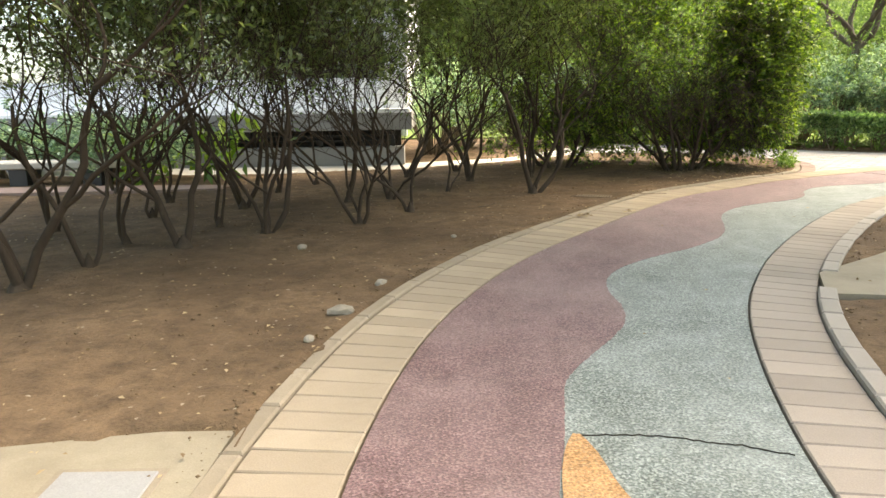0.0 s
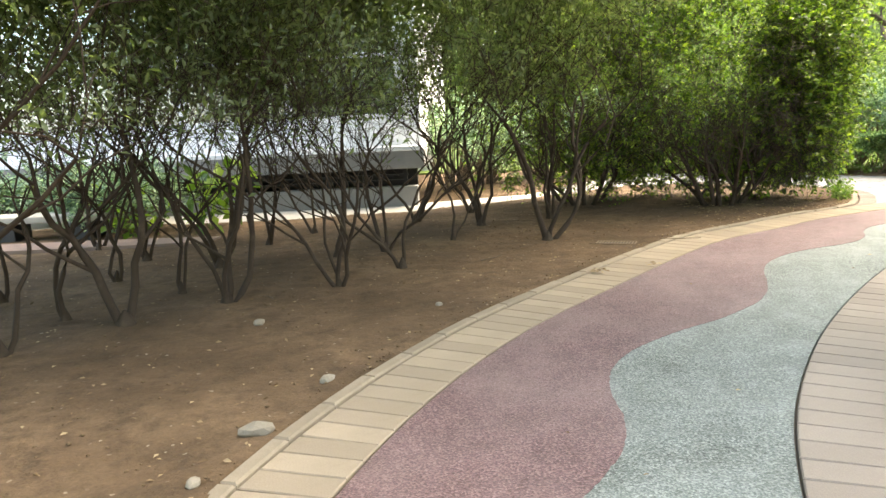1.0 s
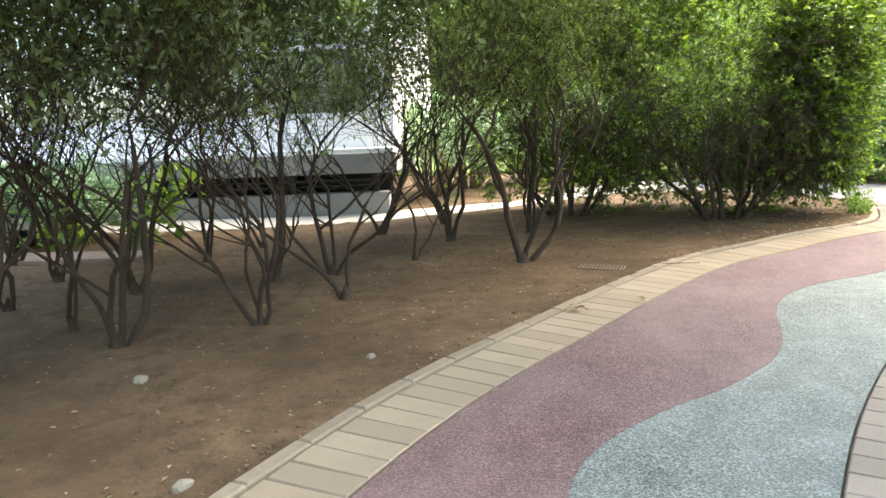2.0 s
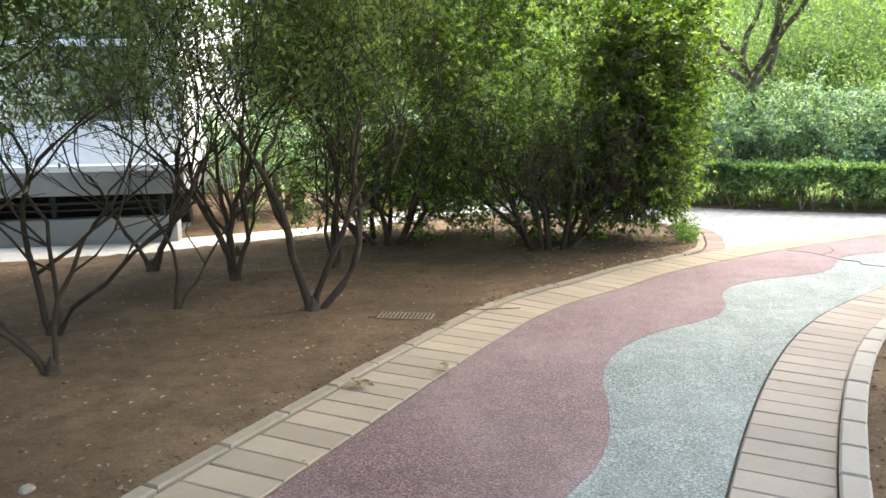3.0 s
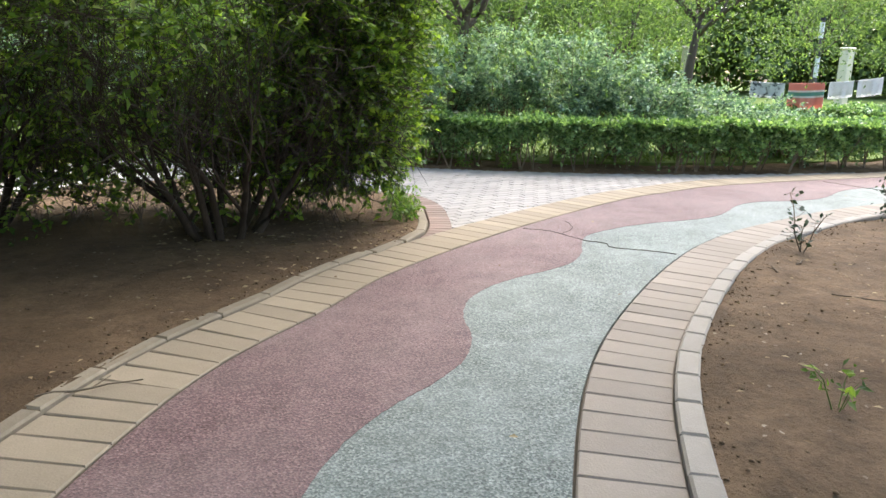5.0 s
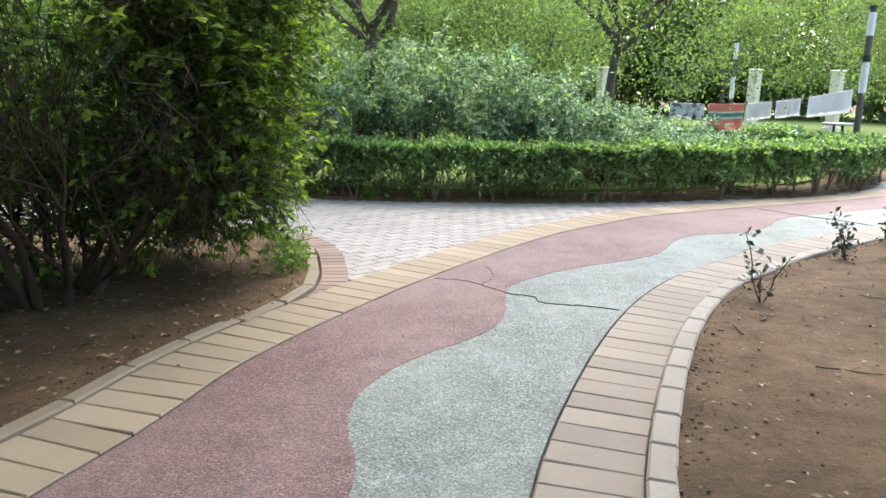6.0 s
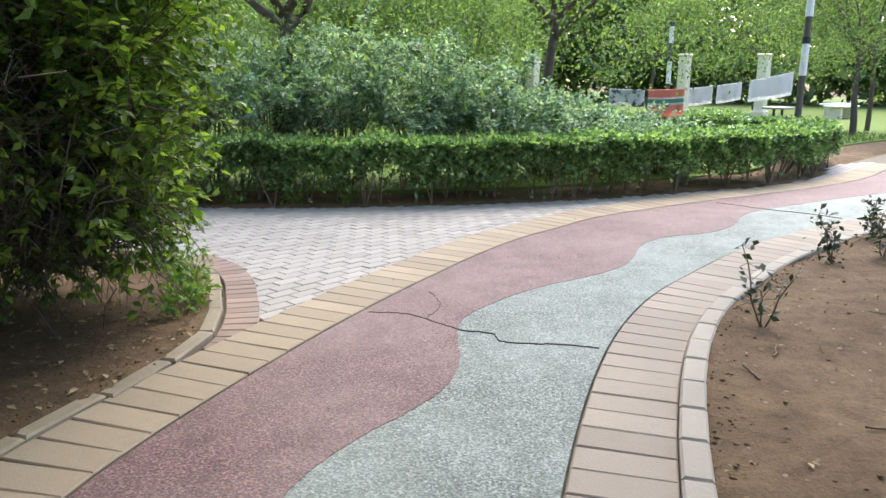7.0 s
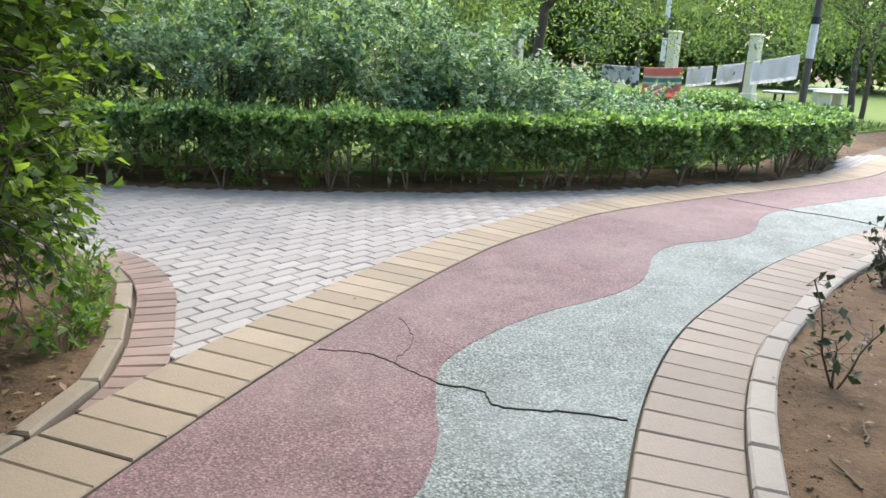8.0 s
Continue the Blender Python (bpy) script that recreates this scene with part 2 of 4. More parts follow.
def spline(points, step=0.08):
    """An even polyline along a Catmull-Rom curve through control points."""
    p = np.array(points, float)
    p = np.vstack([2 * p[0] - p[1], p, 2 * p[-1] - p[-2]])
    out = []
    for i in range(1, len(p) - 2):
        a, b, c, d = p[i - 1:i + 3]
        for u in np.linspace(0, 1, 24, endpoint=False):
            out.append(0.5 * (2 * b + (c - a) * u + (2 * a - 5 * b + 4 * c - d) * u * u + (3 * b - a - 3 * c + d) * u ** 3))
    out.append(p[-2])
    out = np.array(out)
    s = np.concatenate([[0], np.cumsum(np.hypot(*np.diff(out, axis=0).T))])
    t = np.arange(0, s[-1], step)
    return np.stack([np.interp(t, s, out[:, 0]), np.interp(t, s, out[:, 1])], 1)


def normals(line):
    d = np.gradient(line, axis=0)
    d /= np.hypot(*d.T)[:, None]
    return np.stack([-d[:, 1], d[:, 0]], 1)      # to the left of the way


def beside(line, off):
    return line + normals(line) * off


def prism(outline, z0, z1):
    """A slab over a plan outline, with a slightly softened upper rim."""
    from mathutils.geometry import tessellate_polygon
    pts = [Vector((float(x), float(y), 0)) for x, y in outline]
    tris = tessellate_polygon([pts])
    bm = bmesh.new()
    top = [bm.verts.new((p.x, p.y, z1)) for p in pts]
    low = [bm.verts.new((p.x, p.y, z0)) for p in pts]
    for a, b, c in tris:
        if len({a, b, c}) == 3:
            try:
                bm.faces.new((top[a], top[b], top[c]))
            except ValueError:
                pass
    n = len(pts)
    for i in range(n):
        j = (i + 1) % n
        try:
            bm.faces.new((top[i], low[i], low[j], top[j]))
        except ValueError:
            pass
    bmesh.ops.recalc_face_normals(bm, faces=bm.faces)
    return bm


def inside(px, py, poly):
    """Even-odd test of many points against one outline."""
    x, y = np.asarray(px, float), np.asarray(py, float)
    res = np.zeros(x.shape, bool)
    n = len(poly)
    for i in range(n):
        (x0, y0), (x1, y1) = poly[i], poly[i - 1]
        if y0 == y1:
            continue
        res ^= ((y0 > y) != (y1 > y)) & (x < (x1 - x0) * (y - y0) / (y1 - y0) + x0)
    return res


def tubes(lines, sides=5):
    """Vertices and quads of tapered tubes along polylines of (points, radii, sides)."""
    V, F, n0 = [], [], 0
    for pts, rad, k_ in lines:
        pts, rad = np.asarray(pts, float), np.asarray(rad, float)
        d = np.gradient(pts, axis=0)
        d /= np.linalg.norm(d, axis=1)[:, None] + 1e-9
        ref = np.where(np.abs(d[:, 2:3]) > 0.8, np.array([[1.0, 0, 0]]), np.array([[0, 0, 1.0]]))
        u = np.cross(d, ref)
        u /= np.linalg.norm(u, axis=1)[:, None] + 1e-9
        w = np.cross(d, u)
        a = np.linspace(0, 2 * math.pi, k_, endpoint=False)
        ring = pts[:, None] + rad[:, None, None] * (np.cos(a)[None, :, None] * u[:, None] + np.sin(a)[None, :, None] * w[:, None])
        V.append(ring.reshape(-1, 3))
        i = np.arange(len(pts) - 1)[:, None] * k_ + n0
        j = np.arange(k_)[None]
        q = np.stack([i + j, i + (j + 1) % k_, i + k_ + (j + 1) % k_, i + k_ + j], -1)
        F.append(q.reshape(-1, 4))
        n0 += len(pts) * k_
    return np.vstack(V), np.vstack(F)


def leaves(centres, size, rng, droop=0.3, slim=0.5, out=None, flat=0.0):
    """Folded pointed leaves at the given places: four corners and two triangles each. out: which way they tend to point."""
    c = np.asarray(centres, float)
    n = len(c)
    d = rng.normal(size=(n, 3))
    if out is not None:
        d = d * 0.8 + out
    d[:, 2] = d[:, 2] * (1 - flat) - droop
    d /= np.linalg.norm(d, axis=1)[:, None]
    up = rng.normal(size=(n, 3)) * (0.6 - 0.4 * flat) + np.array([0, 0, 1.0])
    side = np.cross(d, up)
    side /= np.linalg.norm(side, axis=1)[:, None] + 1e-9
    lift = np.cross(side, d)
    L = (size * rng.uniform(0.6, 1.35, n))[:, None]
    mid = c + d * L * 0.45 + lift * L * 0.12
    V = np.stack([c, mid + side * L * slim * 0.5, c + d * L, mid - side * L * slim * 0.5], 1).reshape(-1, 3)
    i = np.arange(n)[:, None] * 4
    F = np.concatenate([i + np.array([[0, 1, 2]]), i + np.array([[0, 2, 3]])], 0)
    return V, F


def unit(v):
    return v / (np.linalg.norm(v) + 1e-9)


def branch(rng, lines, tips, p, d, length, r, level, last, rise=0.25, fork=3, wander=0.22, leafy_from=2):
    """Grows one limb and its forks; collects tubes and the points where leaves sit."""
    n = max(3, int(length / 0.16) + 1) if level < 2 else 4
    pts, rad, cur, way = [p], [r], np.array(p, float), unit(np.array(d, float))
    for i in range(1, n):
        way = unit(way + rng.normal(size=3) * wander * (0.7 if level == 0 else 1.0) * 0.6 + np.array([0, 0, rise * 0.35]))
        least = 0.5 if level < 2 else 0.12
        if level < 4 and way[2] < least:
            way = unit(np.array([way[0], way[1], least * 1.3]))
        cur = cur + way * length / (n - 1)
        pts.append(cur)
        rad.append(max(0.0025, r * (1 - 0.45 * i / (n - 1))))
    lines.append((pts, rad, (8, 6, 5, 3, 3, 3)[min(level, 5)]))
    if level >= leafy_from:
        tips.extend(pts[1:])
    if level >= last:
        return
    for j in range(fork if level else fork + rng.integers(0, 2)):
        f = rng.uniform(0.35, 1.0) if j else 1.0
        k_ = min(n - 1, max(1, int(round(f * (n - 1)))))
        side = unit(np.cross(way, rng.normal(size=3)))
        nd = unit(way * 0.9 + side * rng.uniform(0.35, 0.85) + np.array([0, 0, rise * 0.6]))
        branch(rng, lines, tips, pts[k_], nd, length * rng.uniform(0.55, 0.8), rad[k_] * rng.uniform(0.55, 0.72), level + 1, last, rise, fork, wander, leafy_from)


# ---- plan of the walk ----
LEFT_EDGE = spline([(-0.15, -4.0), (-0.30, -1.0), (-0.34, 1.5), (-0.29, 3.0), (0.0, 4.5), (0.60, 5.97), (1.46, 7.32), (2.78, 9.12),
                    (3.80, 9.95), (4.58, 10.54), (6.13, 11.33), (7.97, 12.04), (9.05, 12.27), (10.1, 12.38), (11.8, 12.22), (13.6, 11.95), (15.6, 11.85), (18.2, 12.2), (24, 12.8), (32, 12.8)])
RIGHT_EDGE = spline([(1.35, -4.0), (1.20, -1.0), (1.22, 1.5), (1.33, 2.85), (1.74, 4.4), (2.30, 5.6), (3.02, 6.72), (3.90, 7.85), (4.72, 8.68), (5.70, 9.38),
                     (6.76, 9.99), (7.67, 10.36), (8.5, 10.54), (9.5, 10.69), (10.5, 10.72), (11.7, 10.66), (13.6, 10.45), (16, 10.35), (19.5, 10.6), (25, 11.0), (32, 11.0)])
WAVE = spline([(0.30, -4.0), (0.60, -1.5), (0.30, 0.6), (0.40, 2.6), (0.51, 3.1), (0.54, 3.48), (0.68, 3.80), (1.0, 4.33), (1.10, 4.68), (1.10, 5.12), (1.22, 5.58),
               (1.60, 6.03), (2.05, 6.38), (2.48, 6.86), (2.70, 7.4), (2.84, 7.86), (3.10, 8.27), (3.46, 8.58), (3.97, 8.84), (4.27, 9.10), (4.44, 9.47), (4.70, 9.80),
               (5.05, 9.98), (5.36, 10.06), (5.70, 10.13), (6.0, 10.31), (6.24, 10.57), (6.44, 10.79), (6.74, 10.92), (7.33, 11.01), (8.05, 10.97), (8.5, 11.05), (9.03, 11.31),
               (9.5, 11.39), (10.05, 11.24), (10.55, 11.27), (11.45, 11.52), (13, 11.35), (15.5, 11.0), (18.5, 11.6), (24.4, 11.8), (31.8, 12.0)])
WAVE = spline(WAVE[::4], 0.03)
WAVE = WAVE + np.random.default_rng(5).normal(0, 0.0022, WAVE.shape)
PAVER_L, PAVER_R, KERB, KERB_L = 0.415, 0.385, 0.11, 0.085
left_outer = beside(LEFT_EDGE, PAVER_L)
left_kerb_mid = beside(LEFT_EDGE, PAVER_L + KERB_L / 2)
right_outer = beside(RIGHT_EDGE, -PAVER_R)
right_kerb_mid = beside(RIGHT_EDGE, -PAVER_R - KERB / 2)
BED_CORNER = spline([(4.62, 11.06), (4.82, 11.19), (5.03, 11.33), (5.24, 11.52), (5.42, 11.78), (5.60, 12.14), (5.80, 12.62), (5.86, 13.1), (5.70, 13.7), (5.2, 14.5), (4.2, 15.2)], 0.05)
HEDGE_FRONT = spline([(3.6, 18.0), (5.2, 16.8), (6.95, 15.45), (7.82, 14.77), (8.93, 14.03), (10.35, 13.32), (11.85, 12.82), (12.8, 12.60), (13.85, 12.35), (15.3, 12.38), (16.7, 12.72), (17.7, 13.3), (18.1, 14.2), (17.9, 15.4)])

# outline of all hard paving, along the middle of its kerbs
cut = int(np.argmin(np.hypot(*(left_kerb_mid - np.array([4.95, 11.32])).T)))
back = np.array([(3.0, 15.3), (0.6, 13.6), (-1.0, 12.75), (-2.5, 12.55), (-5.0, 12.5), (-14, 12.6), (-14, 13.62), (-1.6, 13.62), (1.2, 14.6), (3.6, 18.0)])
hard = np.vstack([left_kerb_mid[:cut], BED_CORNER[7:], back, HEDGE_FRONT[:int(len(HEDGE_FRONT) * 0.84)], beside(LEFT_EDGE, 1.0)[-60:], LEFT_EDGE[-1:], RIGHT_EDGE[-1:], right_kerb_mid[::-1]])


def ground_height(x, y):
    """Soil level: low swells and clods, flat where lawn lies, sunk under the paving."""
    x, y = np.asarray(x, float), np.asarray(y, float)
    z = 0.012 * np.sin(1.7 * x + 0.6) * np.sin(1.3 * y) + 0.008 * np.sin(4.1 * x - 2.3 * y) + 0.006 * np.sin(7.3 * y + 3.1 * x)
    return z + 0.012


# ---- ground ----
far = np.array([1.0, 2.2, 4, 7, 12, 20, 35, 60, 110, 200, 380])
gx = np.concatenate([-7 - far[::-1], np.arange(-7, 15.01, 0.08), 15 + far])
gy = np.concatenate([-4 - far[::-1], np.arange(-4, 17.01, 0.08), 17 + far])
X, Y = np.meshgrid(gx, gy)
Z = ground_height(X, Y)
rng = np.random.default_rng(3)
Z += rng.normal(0, 0.004, Z.shape)
Z[inside(X, Y, hard)] = -0.09
slab_zone = inside(X, Y, [(-14, -4), (-0.75, -4), (-0.80, 3.10), (-1.75, 2.98), (-14, 2.7)])
Z[slab_zone] = -0.09
STEP_SLAB = [(2.41, 4.88), (2.86, 4.80), (3.6, 5.3), (4.6, 6.2), (4.2, 6.7), (3.4, 5.98), (2.62, 5.40)]
Z[inside(X, Y, STEP_SLAB)] = -0.05
nx, ny = len(gx), len(gy)
idx = np.arange(nx * ny).reshape(ny, nx)
quads = np.stack([idx[:-1, :-1], idx[:-1, 1:], idx[1:, 1:], idx[1:, :-1]], -1).reshape(-1, 4)
ground = raw("ground", np.stack([X, Y, Z], -1).reshape(-1, 3), quads, M_SOIL, None, True)
tagged(ground, "bare brown trodden soil with clods and litter", "ground", kind="structure")

base = part("subbase", prism(hard, -0.16, -0.035), M_BASE)
tagged(base, "dark sandy bed under the paving joints", "paving base", kind="structure")

# ---- rubber walk ----
GAP = 0.007
walkway = thing("road", (0, 0, 0), "curving rubber footpath in maroon and pale green", "path", kind="structure")
part("red_surface", prism(np.vstack([beside(LEFT_EDGE, -0.004), WAVE[::-1]]), -0.05, 0.0), M_RED, walkway, "dull maroon granular rubber surface")
part("green_surface", prism(np.vstack([beside(WAVE, 0.008), beside(RIGHT_EDGE, GAP)[::-1]]), -0.05, -0.0025), M_GREEN, walkway, "pale grey-green granular rubber surface")
orange = spline([(0.36, 1.4), (0.41, 2.6), (0.515, 3.06), (0.58, 2.93), (0.63, 2.6), (0.80, 2.2), (0.75, 1.4)], 0.04)
part("orange_surface", prism(orange, -0.03, 0.004), M_ORANGE, walkway, "orange rubber inlay")


def crack(pts, wide, seed):
    """A ragged dark crack, a few millimetres wide, wandering through its points."""
    r = np.random.default_rng(seed)
    line = spline(pts, 0.025)
    line = line + normals(line) * (np.cumsum(r.normal(0, 0.007, len(line))) * 0.6 + r.normal(0, 0.004, len(line)))[:, None]
    w = wide * (0.5 + r.uniform(0, 1, len(line)))
    n = normals(line)
    return prism(np.vstack([line + n * w[:, None], (line - n * w[:, None])[::-1]]), -0.01, 0.003)


part("crack", crack([(6.18, 11.30), (6.33, 11.11), (6.38, 10.74), (6.47, 10.56), (6.43, 10.42), (6.61, 10.23), (6.76, 10.02)], 0.0027, 1), M_CRACK, walkway, "dark crack")
part("crack", crack([(11.75, 12.1), (11.75, 11.5), (11.82, 11.1), (11.8, 10.72)], 0.006, 2), M_CRACK, walkway, "dark crack")
part("crack", crack([(6.36, 10.98), (6.62, 11.15), (6.75, 11.42)], 0.0007, 4), M_CRACK, walkway, "dark crack")
part("crack", crack([(0.52, 3.07), (0.91, 3.03), (1.32, 2.9)], 0.0009, 5), M_CRACK, walkway, "dark seam")

# ---- slabs beside the walk ----
slab = part("pavement", prism([(-14, -4), (-0.845, -4), (-0.845, 1.6), (-0.80, 3.16), (-1.25, 3.08), (-1.75, 2.98), (-14, 2.7)], -0.1, 0.014), M_SLAB_OLD)
tagged(slab, "pale concrete slab crossing beside the path", "pavement", kind="structure")
cover = thing("manhole_cover", (-1.15, 2.62, 0.012), "grey square inspection cover in the concrete slab", "manhole cover")
part("frame", boxed(-0.20, 0.20, -0.20, 0.20, -0.03, 0.004, bevel=0.003), M_KERB_OLD, cover)
part("lid", boxed(-0.17, 0.17, -0.17, 0.17, -0.02, 0.010, bevel=0.004), M_CONC, cover)
step_slab = part("stepping_slab", prism(STEP_SLAB, -0.06, 0.026), M_SLAB_OLD)
tagged(step_slab, "pale concrete slab path leading into the soil bed", "slab")

# ---- building beyond the grove ----
BX0, BX1, BY = -16.0, -0.55, 13.65
house = thing("building", (BX0, BY, 0), "low modern building with grey plinth and white glazed upper wall", "building")
def hpart(name, a, material, label="", bevel=0.0, parent=None):
    x0, x1, y0, y1, z0, z1 = a
    o = part(name, boxed(x0 - BX0, x1 - BX0, y0 - BY, y1 - BY, z0, z1, bevel=bevel), material, house if parent is None else parent, label)
    return o


hpart("plinth", (BX0, BX1 - 0.15, BY, BY + 0.25, -0.1, 0.33), M_CONC, "grey concrete plinth wall", 0.008)
# shade of the recess is put into this wall's near-black colour
hpart("back_wall", (BX0, BX1 - 0.3, BY + 1.6, BY + 1.8, -0.1, 0.63), M_DARK, "recess wall behind the railing, coloured black for its shade")
hpart("floor_slab", (BX0, BX1 - 0.3, BY + 0.25, BY + 1.6, -0.1, 0.05), M_CONC)
hpart("beam", (BX0, BX1, BY - 0.12, BY + 1.8, 0.63, 0.93), M_CONC, "long grey concrete beam", 0.01)
for i in range(int((BX1 - BX0) / 1.3)):
    x = BX1 - 0.35 - i * 1.3
    hpart("post", (x - 0.03, x + 0.03, BY + 0.10, BY + 0.16, 0.33, 0.63), M_DARK, "dark steel post")
hpart("rail", (BX0, BX1 - 0.3, BY + 0.11, BY + 0.15, 0.50, 0.53), M_DARK, "dark steel rail")
hpart("rail", (BX0, BX1 - 0.3, BY + 0.11, BY + 0.15, 0.42, 0.44), M_DARK, "dark steel rail")
hpart("sill", (BX0, BX1 - 0.05, BY - 0.05, BY + 1.8, 0.93, 0.99), M_WHITE, "white sill")
hpart("side_wall", (BX1 - 0.5, BX1 - 0.1, BY + 0.6, BY + 8, 0.99, 7.0), M_WHITE, "white side wall")
hpart("rear_wall", (BX0, BX1 - 0.5, BY + 7.7, BY + 8, -0.1, 7.0), M_WHITE)
hpart("roof", (BX0 - 0.3, BX1 + 0.2, BY + 0.2, BY + 8.2, 7.0, 7.3), M_CONC, "flat grey roof", 0.01)
for i in range(8):
    x1 = BX1 - 0.5 - i * 1.9
    win = hpart("window", (x1 - 1.9, x1 - 1.82, BY + 0.55, BY + 0.75, 0.99, 7.0), M_WHITE, "white framed tall window")
    for j in range(4):
        z = 0.99 + j * 1.5
        hpart("transom", (x1 - 1.82, x1, BY + 0.58, BY + 0.72, z, z + 0.55 if j % 2 == 0 else z + 0.08), M_WHITE, "white panel", 0.004, win)
        lo = z + (0.55 if j % 2 == 0 else 0.08)
        hpart("pane", (x1 - 1.82, x1, BY + 0.63, BY + 0.66, lo, z + 1.5), M_GLASS, "glass pane", 0.0, win)

strip = part("pavement", prism([(-14, 10.0), (-4.6, 10.25), (-3.05, 10.35), (-3.0, 10.75), (-4.6, 10.85), (-14, 10.8)], -0.05, 0.05), M_BROWN)
tagged(strip, "strip of reddish paving at the edge of the grove", "pavement", kind="structure")
bench = thing("bench", (-6.3, 11.5, 0.0), "low pale stone bench slab on dark supports", "bench")
part("seat", boxed(-1.5, 1.5, -0.25, 0.25, 0.26, 0.36, bevel=0.015), M_SLAB, bench)
for sx in (-1.1, 0.0, 1.1):
    part("leg", boxed(sx - 0.14, sx + 0.14, -0.2, 0.2, -0.02, 0.26, bevel=0.01), M_DARK, bench)

# ---- trees of the grove ----
def grove_tree(x, y, height, stems, seed, girth=0.05):
    """A many-stemmed small tree. stems: how far each stem leans (x, y) over its length."""
    r = np.random.default_rng(seed)
    z = float(ground_height(x, y))
    t = thing("tree", (x, y, z), "small many-stemmed tree with dark bark and thin foliage in bare soil", "tree", "trees of the grove")
    lines, tips = [], []
    for i, (lx, ly) in enumerate(stems):
        d = np.array([lx, ly, 1.0])
        p = np.array([0.5 * girth * lx, 0.5 * girth * ly, -0.06])
        branch(r, lines, tips, p, d, height * r.uniform(0.36, 0.48), 0.52 * girth * r.uniform(0.7, 1.1), 0, 4, 0.20, 3, 0.46, 3)
    # root flare
    lines.append(([(0, 0, -0.08), (0, 0, 0.0), (0, 0, 0.05), (0, 0, 0.11)], [girth * 1.35, girth * 1.05, girth * 0.7, girth * 0.12], 9))
    V, F = tubes(lines)
    raw("trunk", V, F, M_BARK, t, True)
    tips = np.array(tips)
    tips = tips[tips[:, 2] > 1.0]
    pick = tips[r.integers(0, len(tips), 3800)]
    keep = r.uniform(0, 1, len(pick)) < np.clip((pick[:, 2] - 1.15) / 1.3, 0.06, 1)
    pick = pick[keep] + r.normal(0, 0.07, (keep.sum(), 3))
    V, F = leaves(pick, 0.062, r, 0.35, 0.42)
    # denser leaves added on top of the crown, above the view, to shade the soil
    up = tips[tips[:, 2] > 1.9]
    up = up[r.integers(0, len(up), 2300)] * np.array([1.2, 1.2, 1.0]) + r.normal(0, 1, (2300, 3)) * np.array([0.36, 0.36, 0.26]) + np.array([0, 0, 1.05])
    up = up[up[:, 2] > 2.25]
    V2, F2 = leaves(up, 0.12, r, 0.35, 0.5)
    raw("crown", np.vstack([V, V2]), np.vstack([F, F2 + len(V)]), M_LEAF, t)
    return t


GROVE = [
    (1.13, 9.65, 3.6, [(0.62, 0.1), (0.40, 0.3), (-0.10, -0.05)], 0.066),
    (0.38, 10.9, 3.4, [(-0.35, 0.0), (0.1, 0.2), (0.45, 0.1), (0.2, -0.3)], 0.065),
    (0.06, 9.9, 2.8, [(-0.15, 0.1), (0.3, 0.1)], 0.034),
    (-0.36, 8.45, 3.2, [(-0.65, 0.1), (0.25, 0.25), (-0.1, -0.3)], 0.048),
    (-0.64, 9.27, 3.3, [(-0.2, 0.1), (0.3, 0.0), (0.0, 0.4)], 0.052),
    (-0.83, 7.70, 3.0, [(-0.40, 0.0), (0.10, 0.0), (0.45, 0.2), (0.0, -0.3)], 0.038),
    (-1.66, 7.22, 3.3, [(-0.25, 0.0), (0.15, 0.1), (0.55, 0.1), (0.1, -0.35)], 0.055),
    (-2.24, 6.67, 3.6, [(0.08, 0.05), (-0.55, 0.2)], 0.075),
    (-2.82, 6.86, 3.2, [(-0.4, 0.1), (0.1, 0.2)], 0.045),
    (-2.72, 5.95, 3.2, [(-0.35, 0.0), (0.2, 0.1)], 0.045),
    (-2.88, 5.28, 3.7, [(0.12, 0.1), (-0.12, 0.1), (0.34, 0.1)], 0.080),
    (-3.34, 9.36, 3.4, [(-0.1, 0.0), (0.3, 0.2), (-0.45, -0.1)], 0.055),
    (-2.24, 7.70, 3.0, [(-0.1, 0.1), (0.25, -0.1)], 0.04),
    (-3.16, 8.34, 3.2, [(-0.3, 0.0), (0.2, 0.1)], 0.05),
    (-2.20, 10.2, 3.2, [(0.4, 0.0), (-0.2, 0.2), (0.1, -0.3)], 0.05),
    (-2.28, 8.76, 3.4, [(-0.1, 0.1), (0.35, 0.2), (-0.4, 0.0)], 0.06),
    (-1.13, 9.12, 3.2, [(-0.1, 0.1), (0.3, -0.1)], 0.055),
    (-1.84, 11.05, 3.2, [(-0.3, 0.0), (0.3, 0.1)], 0.05),
    (-0.54, 11.6, 3.2, [(0.5, 0.0), (-0.3, 0.1), (0.15, 0.3)], 0.06),
    (-3.85, 7.6, 3.4, [(-0.2, 0.1), (0.3, 0.0), (0.0, -0.3)], 0.055),
    (1.30, 11.45, 3.4, [(0.3, 0.1), (-0.15, 0.1), (0.0, -0.3)], 0.06),
    (-4.6, 6.2, 3.5, [(0.3, 0.1), (-0.3, 0.1), (0.0, 0.3)], 0.06),
    (-4.4, 10.3, 3.4, [(0.3, 0.1), (-0.3, 0.1), (0.0, -0.3)], 0.06),
    (0.2, 12.4, 3.3, [(0.3, 0.1), (-0.3, 0.1)], 0.05),
]
for n, (x, y, h, stems, girth) in enumerate(GROVE):
    grove_tree(x, y, h, stems, 100 + n, girth)


